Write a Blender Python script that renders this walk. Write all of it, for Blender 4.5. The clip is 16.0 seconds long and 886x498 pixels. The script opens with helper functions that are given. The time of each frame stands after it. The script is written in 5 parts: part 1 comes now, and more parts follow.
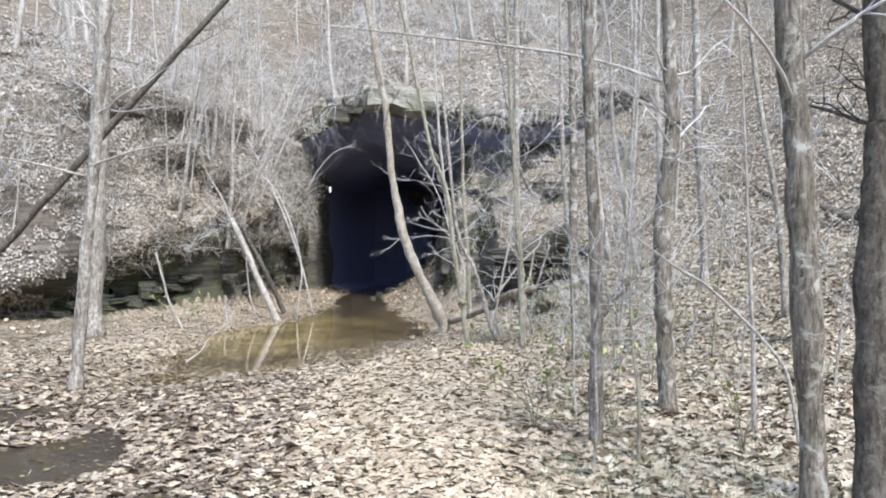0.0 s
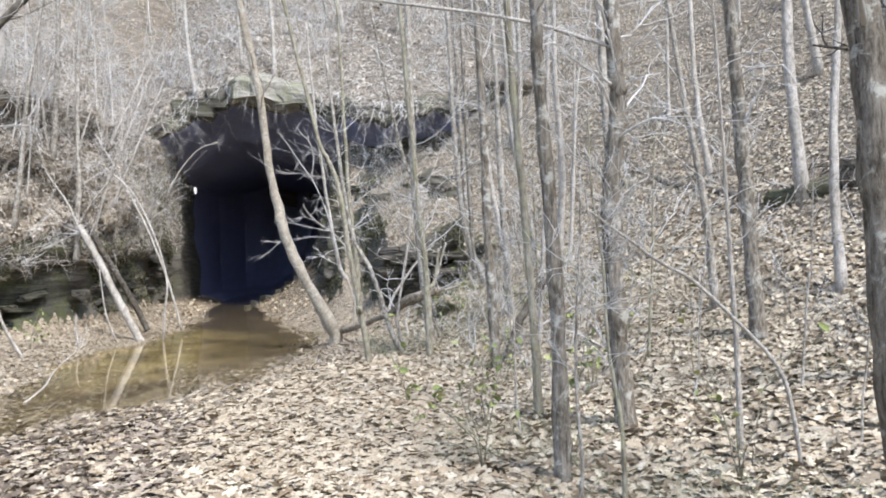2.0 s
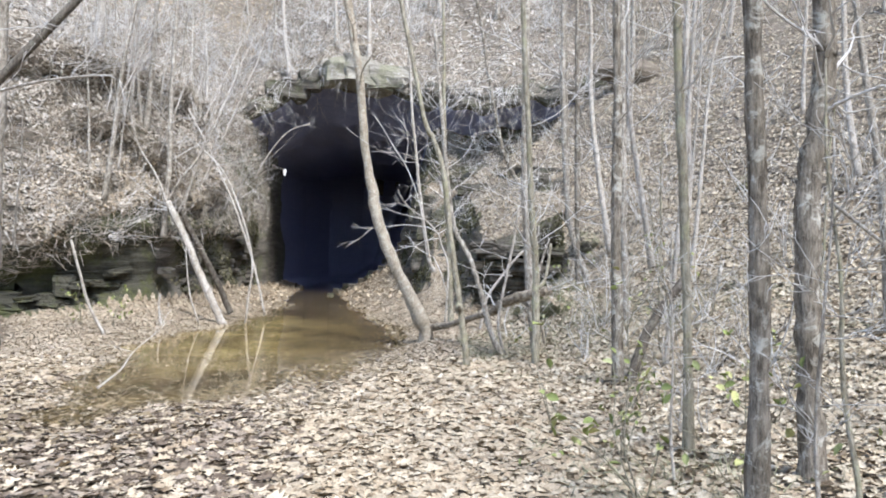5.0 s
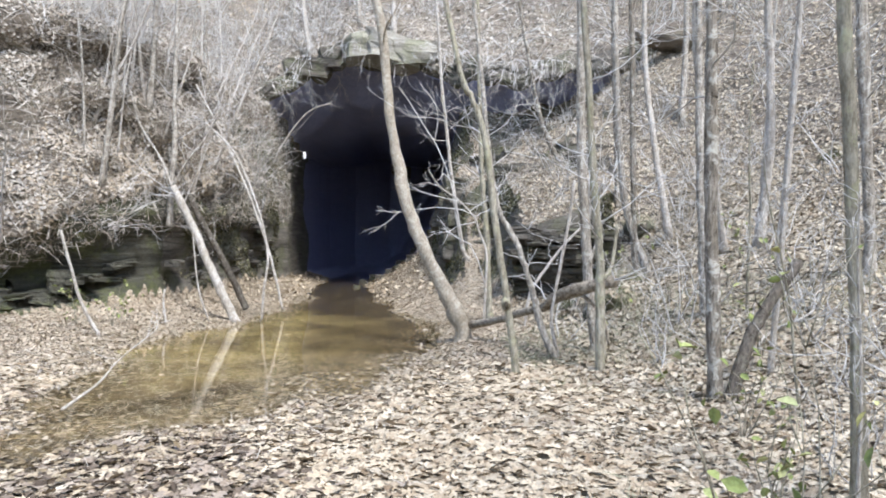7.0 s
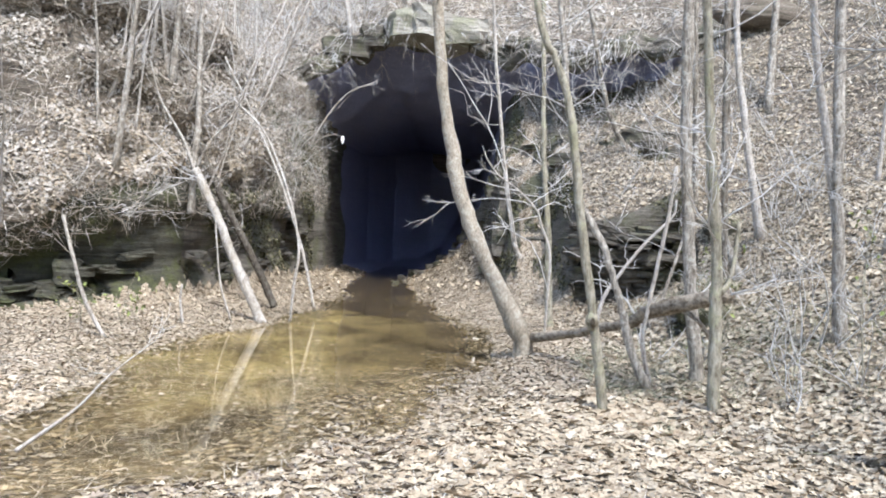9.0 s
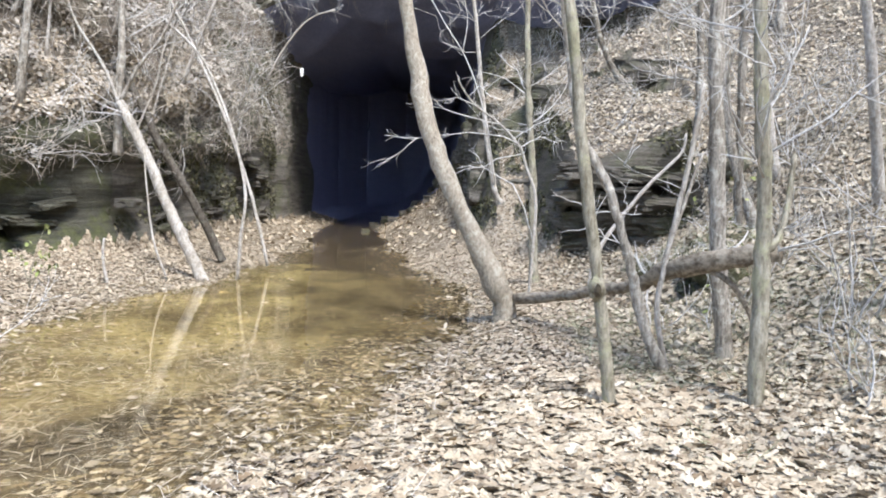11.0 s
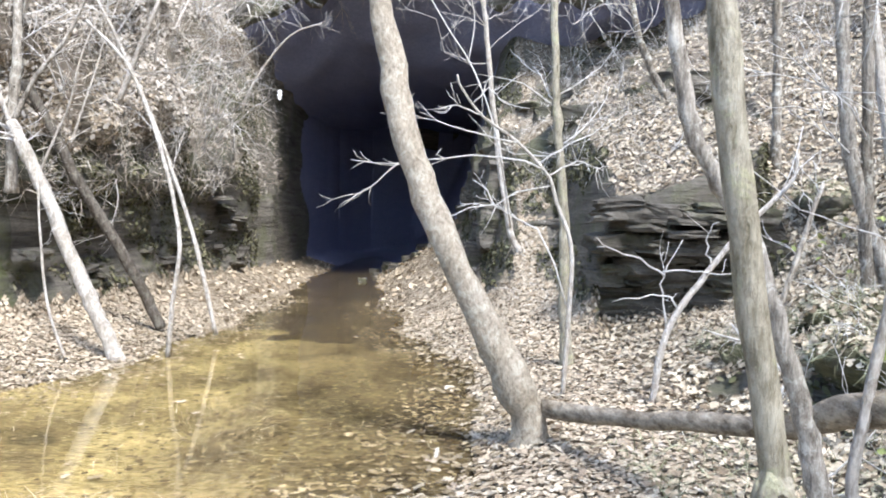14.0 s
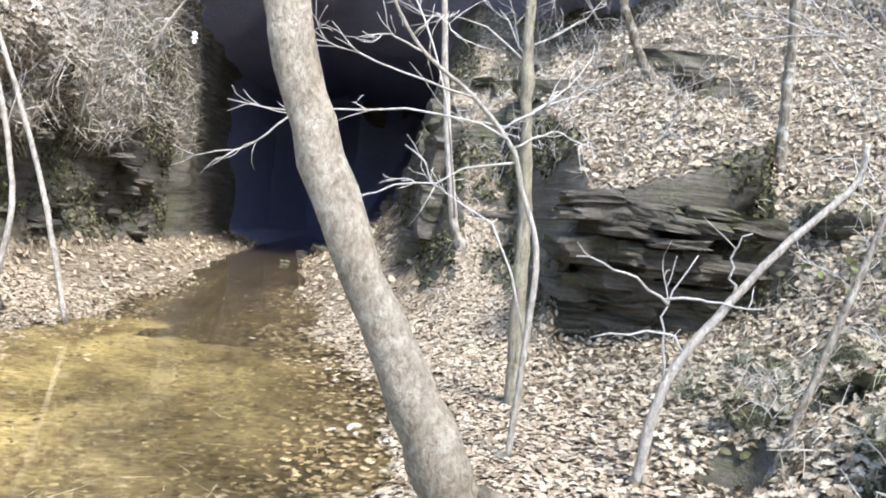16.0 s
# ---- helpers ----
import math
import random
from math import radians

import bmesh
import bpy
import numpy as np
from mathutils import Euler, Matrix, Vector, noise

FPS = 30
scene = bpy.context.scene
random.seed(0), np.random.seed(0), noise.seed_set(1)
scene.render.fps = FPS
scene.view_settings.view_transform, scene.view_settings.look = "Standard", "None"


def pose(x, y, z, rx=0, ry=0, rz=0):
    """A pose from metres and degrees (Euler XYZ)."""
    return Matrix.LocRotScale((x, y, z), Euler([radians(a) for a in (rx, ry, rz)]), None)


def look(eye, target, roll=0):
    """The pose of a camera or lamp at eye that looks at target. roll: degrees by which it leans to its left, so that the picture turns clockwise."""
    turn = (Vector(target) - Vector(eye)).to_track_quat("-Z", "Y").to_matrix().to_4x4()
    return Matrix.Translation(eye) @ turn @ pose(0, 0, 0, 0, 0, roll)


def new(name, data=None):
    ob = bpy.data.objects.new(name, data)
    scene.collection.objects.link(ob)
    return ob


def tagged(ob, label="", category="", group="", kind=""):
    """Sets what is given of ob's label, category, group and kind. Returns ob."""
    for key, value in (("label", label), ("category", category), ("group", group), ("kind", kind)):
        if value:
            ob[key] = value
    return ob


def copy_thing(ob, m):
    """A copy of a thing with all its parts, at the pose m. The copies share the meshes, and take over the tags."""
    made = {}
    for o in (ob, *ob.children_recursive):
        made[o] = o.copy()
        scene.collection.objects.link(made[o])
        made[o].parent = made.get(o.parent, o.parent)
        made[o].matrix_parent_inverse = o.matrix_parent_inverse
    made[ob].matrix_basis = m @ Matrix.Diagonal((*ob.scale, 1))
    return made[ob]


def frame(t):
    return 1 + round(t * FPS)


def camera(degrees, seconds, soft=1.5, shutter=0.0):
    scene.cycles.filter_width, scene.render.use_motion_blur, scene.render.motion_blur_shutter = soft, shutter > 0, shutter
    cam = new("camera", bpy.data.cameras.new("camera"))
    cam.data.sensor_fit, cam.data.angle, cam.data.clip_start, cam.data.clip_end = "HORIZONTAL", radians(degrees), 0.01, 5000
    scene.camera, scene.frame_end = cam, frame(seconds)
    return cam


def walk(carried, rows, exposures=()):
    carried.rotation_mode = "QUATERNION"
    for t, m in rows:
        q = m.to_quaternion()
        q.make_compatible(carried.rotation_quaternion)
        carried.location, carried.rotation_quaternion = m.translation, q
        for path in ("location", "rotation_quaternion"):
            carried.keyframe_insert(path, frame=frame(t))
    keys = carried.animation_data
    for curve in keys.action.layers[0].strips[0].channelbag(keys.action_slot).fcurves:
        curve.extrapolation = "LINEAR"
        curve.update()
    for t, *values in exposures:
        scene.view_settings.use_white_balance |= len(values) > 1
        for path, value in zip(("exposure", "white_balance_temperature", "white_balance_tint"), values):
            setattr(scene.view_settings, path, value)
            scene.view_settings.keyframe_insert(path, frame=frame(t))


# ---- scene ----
cam = camera(61.1, 16.0, 1.9)
METRES, EYE, TILT, LEAN, TURN = 12.0, 1.5, 0.0, 0.0, 0.0
ROWS = [
    (0.0, 0.0, 0.0, 0.0, -0.01, 0.52, -0.71),
    (0.5, -0.007, 0.033, -0.0032, -0.8, -1.84, -0.62),
    (1.0, -0.0183, 0.0639, -0.0024, -2.38, -4.45, 0.27),
    (1.5, -0.0203, 0.0934, -0.0021, -4.45, -1.57, 1.79),
    (2.0, -0.0269, 0.1098, 0.0002, -9.85, 0.46, 1.66),
    (2.5, -0.0403, 0.1218, -0.0012, -15.38, -2.11, 1.93),
    (3.0, -0.0461, 0.1283, -0.0021, -16.31, -3.16, 0.99),
    (3.5, -0.0483, 0.1361, -0.0022, -11.87, -3.14, 0.06),
    (4.0, -0.0443, 0.153, -0.0019, -6.03, -0.48, -1.18),
    (6.5, -0.0532, 0.3061, -0.0039, -3.1, 0.28, -1.14),
    (7.0, -0.0507, 0.3411, -0.0069, -1.86, -0.71, -0.61),
    (7.5, -0.0515, 0.3759, -0.0049, 1.15, -0.78, -1.12),
    (8.0, -0.0568, 0.4104, -0.0054, -0.58, -1.07, -0.96),
    (8.5, -0.061, 0.4441, -0.0059, -1.38, -1.36, -1.05),
    (9.0, -0.0694, 0.4765, -0.0051, 0.89, -1.27, -1.95),
    (9.5, -0.0762, 0.5096, -0.0054, -1.1, -2.12, -1.2),
    (12.0, -0.0473, 0.6724, -0.0093, -0.3, -6.21, -1.54),
    (12.5, -0.0454, 0.7102, -0.0072, -0.79, -5.82, -0.57),
    (13.0, -0.0399, 0.7523, -0.0057, -0.84, -4.07, -1.42),
    (13.5, -0.041, 0.793, -0.0058, -0.41, -3.2, -1.51),
    (14.0, -0.0421, 0.8289, -0.0056, 0.48, -2.4, -1.19),
    (14.5, -0.0394, 0.8684, -0.003, 1.55, -1.32, -2.54),
    (15.0, -0.0418, 0.9075, -0.0044, -1.9, -2.88, -3.89),
    (15.5, -0.0341, 0.9437, -0.0058, -4.42, -3.27, -4.24),
    (16.0, -0.0289, 0.9769, -0.007, -3.62, -3.2, -5.89),
]
walk(cam, [(t, pose(0, 0, EYE, TILT, LEAN, TURN) @ pose(METRES * x, METRES * y, METRES * z, 90 + pitch, roll, yaw)) for t, x, y, z, yaw, pitch, roll in ROWS], ((0.0, 1.49, 6000, 10), (1.0, 1.50, 6090, 10), (3.0, 1.49, 6140, 10), (4.0, 1.55, 6140, 10), (7.0, 1.58, 6040, 10), (9.0, 1.67, 6090, 10), (12.5, 1.77, 6140, 10), (13.1, 1.91, 6120, 10), (14.5, 2.05, 6060, 10), (16.0, 2.00, 6190, 10)))

# ---- world and sun ----
SUN_EL, SUN_AZ = 56.0, 152.0          # degrees; azimuth clockwise from +y
world = bpy.data.worlds.new("sky")
scene.world = world
world.use_nodes = True
wn = world.node_tree
sky = wn.nodes.new("ShaderNodeTexSky")
sky.sky_type, sky.sun_disc = "NISHITA", False
sky.air_density, sky.dust_density = 0.95, 1.2
sky.sun_elevation, sky.sun_rotation = radians(SUN_EL), radians(SUN_AZ)
wn.nodes["Background"].inputs["Strength"].default_value = 0.15
wn.links.new(sky.outputs[0], wn.nodes["Background"].inputs["Color"])
sun = new("sun", bpy.data.lights.new("sun", "SUN"))
sun.data.energy, sun.data.angle, sun.data.color = 2.25, radians(14), (1.0, 0.97, 0.94)
sd = Vector((math.sin(radians(SUN_AZ)) * math.cos(radians(SUN_EL)), math.cos(radians(SUN_AZ)) * math.cos(radians(SUN_EL)), math.sin(radians(SUN_EL))))
sun.matrix_world = look((0, 0, 40), Vector((0, 0, 40)) - sd)


# ---- materials ----
def ramp_node(nt, fac, stops):
    r = nt.nodes.new("ShaderNodeValToRGB")
    el = r.color_ramp.elements
    while len(el) < len(stops):
        el.new(0.5)
    for e, (p, c) in zip(el, stops):
        e.position, e.color = p, (*c, 1)
    nt.links.new(fac, r.inputs[0])
    return r.outputs[0]


def noise_node(nt, scale, detail=4, rough=0.6, stretch=None, dist=0.0, kind="noise"):
    tc = nt.nodes.new("ShaderNodeNewGeometry")
    vec = tc.outputs["Position"]
    if stretch:
        mp = nt.nodes.new("ShaderNodeMapping")
        mp.inputs["Scale"].default_value = stretch
        nt.links.new(vec, mp.inputs[0])
        vec = mp.outputs[0]
    if kind == "voronoi":
        n = nt.nodes.new("ShaderNodeTexVoronoi")
        n.inputs["Scale"].default_value = scale
        nt.links.new(vec, n.inputs["Vector"])
        return n
    n = nt.nodes.new("ShaderNodeTexNoise")
    n.inputs["Scale"].default_value, n.inputs["Detail"].default_value = scale, detail
    n.inputs["Roughness"].default_value, n.inputs["Distortion"].default_value = rough, dist
    nt.links.new(vec, n.inputs["Vector"])
    return n


def mix_node(nt, fac, a, b, mode="MIX"):
    m = nt.nodes.new("ShaderNodeMix")
    m.data_type, m.blend_type = "RGBA", mode
    for sock, v in ((m.inputs[0], fac), (m.inputs[6], a), (m.inputs[7], b)):
        if isinstance(v, (int, float)):
            sock.default_value = v
        elif isinstance(v, tuple):
            sock.default_value = (*v, 1)
        else:
            nt.links.new(v, sock)
    return m.outputs[2]


def bump_node(nt, height, strength, distance):
    b = nt.nodes.new("ShaderNodeBump")
    b.inputs["Strength"].default_value, b.inputs["Distance"].default_value = strength, distance
    nt.links.new(height, b.inputs["Height"])
    return b.outputs[0]


def material(name, rough=0.9, spec=0.2):
    m = bpy.data.materials.new(name)
    m.use_nodes = True
    b = m.node_tree.nodes["Principled BSDF"]
    b.inputs["Roughness"].default_value, b.inputs["Specular IOR Level"].default_value = rough, spec
    return m, m.node_tree, b


def soil_material():
    m, nt, b = material("forest_soil", 0.95, 0.1)
    fine = noise_node(nt, 26, 6, 0.75)
    broad = noise_node(nt, 1.3, 3, 0.6)
    mat_n = noise_node(nt, 60, 5, 0.7)
    cells = noise_node(nt, 15, kind="voronoi")
    grey = nt.nodes.new("ShaderNodeRGBToBW")
    nt.links.new(cells.outputs["Color"], grey.inputs[0])
    leafy = ramp_node(nt, grey.outputs[0], [(0.2, (0.2, 0.158, 0.108)), (0.45, (0.365, 0.305, 0.222)), (0.8, (0.525, 0.457, 0.348))])
    c = mix_node(nt, 1.0, leafy, ramp_node(nt, fine.outputs[0], [(0.3, (0.14, 0.12, 0.1)), (0.44, (0.55, 0.52, 0.48)), (0.55, (1, 1, 1))]), "MULTIPLY")
    c = mix_node(nt, 0.6, c, ramp_node(nt, mat_n.outputs[0], [(0.35, (0.4, 0.37, 0.33)), (0.6, (1, 1, 1))]), "MULTIPLY")
    c2 = mix_node(nt, 0.5, c, ramp_node(nt, broad.outputs[0], [(0.35, (0.45, 0.41, 0.37)), (0.65, (1, 1, 1))]), "MULTIPLY")
    nt.links.new(c2, b.inputs["Base Color"])
    nt.links.new(bump_node(nt, fine.outputs[0], 0.8, 0.05), b.inputs["Normal"])
    return m


def bed_material():
    m, nt, b = material("amber_silt", 0.9, 0.2)
    n1 = noise_node(nt, 1.1, 4, 0.6, dist=0.4)
    n2 = noise_node(nt, 9, 5, 0.7, (1.0, 2.5, 1.0))
    silt = ramp_node(nt, n1.outputs[0], [(0.34, (0.1, 0.08, 0.042)), (0.5, (0.26, 0.215, 0.11)), (0.66, (0.43, 0.365, 0.185))])
    # Brown bed to the right: the pool's dark reflection put into the colour.
    leafy = ramp_node(nt, n1.outputs[0], [(0.34, (0.045, 0.036, 0.023)), (0.5, (0.11, 0.088, 0.052)), (0.68, (0.21, 0.17, 0.1))])
    geo, xyz = nt.nodes.new("ShaderNodeNewGeometry"), nt.nodes.new("ShaderNodeSeparateXYZ")
    nt.links.new(geo.outputs["Position"], xyz.inputs[0])
    shore = nt.nodes.new("ShaderNodeMath")          # the silt lies along the far bank
    shore.operation = "MULTIPLY_ADD"
    nt.links.new(n1.outputs[0], shore.inputs[0])
    shore.inputs[1].default_value = 1.8
    nt.links.new(xyz.outputs["X"], shore.inputs[2])
    across = nt.nodes.new("ShaderNodeMapRange")
    nt.links.new(shore.outputs[0], across.inputs["Value"])
    across.inputs["From Min"].default_value, across.inputs["From Max"].default_value = 0.2, -1.5
    along = nt.nodes.new("ShaderNodeMapRange")
    nt.links.new(xyz.outputs["Y"], along.inputs["Value"])
    along.inputs["From Min"].default_value, along.inputs["From Max"].default_value = 11.5, 14.0
    both = nt.nodes.new("ShaderNodeMath")
    both.operation = "MULTIPLY"
    nt.links.new(across.outputs[0], both.inputs[0])
    nt.links.new(along.outputs[0], both.inputs[1])
    c = mix_node(nt, both.outputs[0], leafy, silt)
    n3 = noise_node(nt, 30, 5, 0.75, (0.5, 2.6, 1.0))
    c2 = mix_node(nt, 0.75, c, ramp_node(nt, n2.outputs[0], [(0.35, (0.35, 0.3, 0.24)), (0.6, (1, 1, 1))]), "MULTIPLY")
    c2 = mix_node(nt, 0.8, c2, ramp_node(nt, n3.outputs[0], [(0.38, (0.3, 0.27, 0.22)), (0.52, (1, 1, 1)), (0.7, (1.5, 1.45, 1.3))]), "MULTIPLY")
    nt.links.new(c2, b.inputs["Base Color"])
    nt.links.new(bump_node(nt, n2.outputs[0], 0.5, 0.03), b.inputs["Normal"])
    return m


def leaf_material(name, stops, trans=0.15):
    m, nt, b = material(name, 0.85, 0.12)
    g = nt.nodes.new("ShaderNodeNewGeometry")
    c = ramp_node(nt, g.outputs["Random Per Island"], stops)
    n = noise_node(nt, 60, 4, 0.7)
    c2 = mix_node(nt, 0.55, c, ramp_node(nt, n.outputs[0], [(0.3, (0.4, 0.36, 0.32)), (0.6, (1, 1, 1))]), "MULTIPLY")
    nt.links.new(c2, b.inputs["Base Color"])
    nt.links.new(bump_node(nt, n.outputs[0], 0.4, 0.01), b.inputs["Normal"])
    b.inputs["Subsurface Weight"].default_value = 0.0
    return m


def bark_material(name, dark, light, lichen, fine=34, spot=0.6, mottle=0.6, grain=(1, 1, 0.3), patch=15.0):
    m, nt, b = material(name, 0.9, 0.12)
    n1 = noise_node(nt, fine, 6, 0.75, grain)
    n2 = noise_node(nt, 12.0, 6, 0.8, tuple((1 + g) / 2 for g in grain))
    n3 = noise_node(nt, patch, 6, 0.75, None, 0.6)
    n4 = noise_node(nt, 2.0, 3, 0.5)
    c = ramp_node(nt, n1.outputs[0], [(0.33, dark), (0.6, light)])
    spots = ramp_node(nt, n3.outputs[0], [(0.53, (0, 0, 0)), (0.59, (spot,) * 3)])
    c2 = mix_node(nt, spots, c, lichen)
    c3 = mix_node(nt, mottle, c2, ramp_node(nt, n2.outputs[0], [(0.36, (0.34, 0.31, 0.28)), (0.54, (1, 1, 1))]), "MULTIPLY")
    c4 = mix_node(nt, 0.5, c3, ramp_node(nt, n4.outputs[0], [(0.35, (0.6, 0.57, 0.5)), (0.6, (1, 1, 1))]), "MULTIPLY")
    nt.links.new(c4, b.inputs["Base Color"])
    hgt = mix_node(nt, 0.35, n1.outputs[0], n3.outputs[0])
    nt.links.new(bump_node(nt, hgt, 1.0, 0.03), b.inputs["Normal"])
    return m


def rock_material(name, dark, light, moss, amount, relief=0.12):
    m, nt, b = material(name, 0.85, 0.3)
    strata = noise_node(nt, 2.2, 6, 0.65, (0.35, 0.35, 5.0), 0.6)
    fine = noise_node(nt, 18, 6, 0.75)
    patch = noise_node(nt, 1.7, 5, 0.7)
    c = ramp_node(nt, strata.outputs[0], [(0.32, dark), (0.5, tuple((p + q) / 2 for p, q in zip(dark, light))), (0.66, light)])
    c2 = mix_node(nt, ramp_node(nt, patch.outputs[0], [(0.48, (0, 0, 0)), (0.62, (amount,) * 3)]), c, moss)
    c3 = mix_node(nt, 0.7, c2, ramp_node(nt, fine.outputs[0], [(0.3, (0.5, 0.48, 0.46)), (0.62, (1, 1, 1))]), "MULTIPLY")
    nt.links.new(c3, b.inputs["Base Color"])
    hgt = mix_node(nt, 0.4, strata.outputs[0], fine.outputs[0])
    nt.links.new(bump_node(nt, hgt, 1.0, relief), b.inputs["Normal"])
    return m


def water_material():
    m, nt, b = material("still_water", 0.03, 0.5)
    b.inputs["Base Color"].default_value = (0.95, 0.88, 0.7, 1)
    b.inputs["Transmission Weight"].default_value = 1.0
    b.inputs["IOR"].default_value = 1.33
    n = noise_node(nt, 5.0, 3, 0.5)
    nt.links.new(bump_node(nt, n.outputs[0], 0.05, 0.02), b.inputs["Normal"])
    return m


SOIL, BED, WATER = soil_material(), bed_material(), water_material()
LEAF_TAN = leaf_material("dry_leaf", [(0.0, (0.202, 0.148, 0.093)), (0.16, (0.348, 0.276, 0.186)), (0.5, (0.455, 0.379, 0.267)), (0.85, (0.510, 0.433, 0.313)), (1.0, (0.576, 0.502, 0.377))])
LEAF_WET = leaf_material("sodden_leaf", [(0.0, (0.06, 0.045, 0.027)), (0.6, (0.16, 0.125, 0.068)), (1.0, (0.3, 0.25, 0.145))])
LEAF_FLOAT = leaf_material("floating_leaf", [(0.0, (0.15, 0.11, 0.06)), (0.6, (0.29, 0.235, 0.15)), (1.0, (0.5, 0.43, 0.32))])
LEAF_WHITE = leaf_material("bleached_leaf", [(0.0, (0.8, 0.78, 0.74)), (1.0, (0.85, 0.83, 0.8))])
LEAF_GREEN = leaf_material("green_leaf", [(0.0, (0.14, 0.17, 0.06)), (0.5, (0.28, 0.32, 0.11)), (0.85, (0.4, 0.41, 0.2)), (1.0, (0.48, 0.48, 0.2))])
BARK_GREY = bark_material("grey_bark", (0.13, 0.11, 0.085), (0.52, 0.475, 0.405), (0.66, 0.63, 0.55), 40, 0.7, 0.7, (1, 1, 0.2))
BARK_BROWN = bark_material("brown_bark", (0.25, 0.21, 0.155), (0.5, 0.44, 0.35), (0.6, 0.565, 0.465), 46, 0.6, 0.42, (1, 1, 0.5))
BARK_LOG = bark_material("log_bark", (0.13, 0.1, 0.07), (0.42, 0.36, 0.275), (0.5, 0.46, 0.36), 26, 0.35, 0.75, (1, 0.22, 1))
BARK_DARK = bark_material("dark_bark", (0.05, 0.042, 0.033), (0.19, 0.165, 0.135), (0.26, 0.25, 0.2))
BARK_MID = bark_material("weathered_bark", (0.06, 0.05, 0.037), (0.36, 0.318, 0.258), (0.54, 0.52, 0.45), 42, 0.85, 0.72, (1, 1, 0.16), 8.0)
BARK_MOSS = bark_material("mossy_bark", (0.17, 0.15, 0.1), (0.43, 0.395, 0.31), (0.38, 0.37, 0.24), 34, 0.75, 0.55, (1, 1, 0.25), 7.0)
BARK_PALE = bark_material("pale_bark", (0.32, 0.285, 0.24), (0.62, 0.57, 0.5), (0.62, 0.6, 0.54), 50)
# Real mud patches, and the painted dimness of the pool's far end.
MUD_SHADE = rock_material("mud_and_shade", (0.035, 0.028, 0.02), (0.1, 0.08, 0.055), (0.12, 0.09, 0.03), 0.5)
MUD_SHADE.node_tree.nodes["Principled BSDF"].inputs["Roughness"].default_value = 0.32
TWIG = bark_material("pale_twig", (0.54, 0.515, 0.47), (0.74, 0.715, 0.675), (0.77, 0.75, 0.71), 60, 0.3, 0.15)
ROCK = rock_material("mossy_sandstone", (0.065, 0.057, 0.046), (0.22, 0.198, 0.16), (0.12, 0.122, 0.065), 0.75)
# Mossy rock of the undercut, darkened in colour for the overhang's shade.
ROCK_SHADED = rock_material("shaded_mossy_rock", (0.04, 0.038, 0.028), (0.14, 0.135, 0.1), (0.11, 0.12, 0.045), 0.85)
ROCK_PALE = rock_material("pale_sandstone", (0.3, 0.275, 0.225), (0.5, 0.465, 0.39), (0.3, 0.3, 0.19), 0.7)
# Cave rock: the pale blue stands in for haze veiling the tunnel.
ROCK_CAVE = rock_material("haze_tinted_rock", (0.235, 0.25, 0.37), (0.27, 0.285, 0.41), (0.25, 0.265, 0.385), 0.5, 0.02)
HUMUS = rock_material("dark_humus", (0.075, 0.062, 0.046), (0.3, 0.252, 0.195), (0.2, 0.178, 0.12), 0.5)


# ---- mesh helpers ----
def mesh_from(name, verts, faces, mats, parent=None, smooth=True, index=None):
    me = bpy.data.meshes.new(name)
    me.from_pydata(np.asarray(verts).tolist() if not isinstance(verts, list) else verts, [], faces if isinstance(faces, list) else faces.tolist())
    for mt in mats if isinstance(mats, (list, tuple)) else [mats]:
        me.materials.append(mt)
    me.polygons.foreach_set("use_smooth", np.full(len(me.polygons), smooth))
    if index is not None:
        me.polygons.foreach_set("material_index", np.asarray(index, dtype=np.int32))
    me.update()
    ob = new(name, me)
    if parent:
        ob.parent = parent
    return ob


def sstep(a, b, v):
    u = np.clip((v - a) / (b - a), 0, 1)
    return u * u * (3 - 2 * u)


def wave_noise(seed, freqs):
    """A smooth field of summed sines, vectorised over x and y."""
    rg = np.random.RandomState(seed)
    terms = [(rg.uniform(0, 6.28), rg.uniform(0, 6.28), rg.uniform(0, 6.28), f) for f in freqs for _ in range(5)]

    def field(x, y):
        out = np.zeros(np.broadcast(x, y).shape)
        for a, p, q, f in terms:
            out = out + np.sin((x * math.cos(a) + y * math.sin(a)) * f + p + 0.7 * np.sin(y * f * 0.37 + q)) / f ** 0.6
        return out / 5
    return field


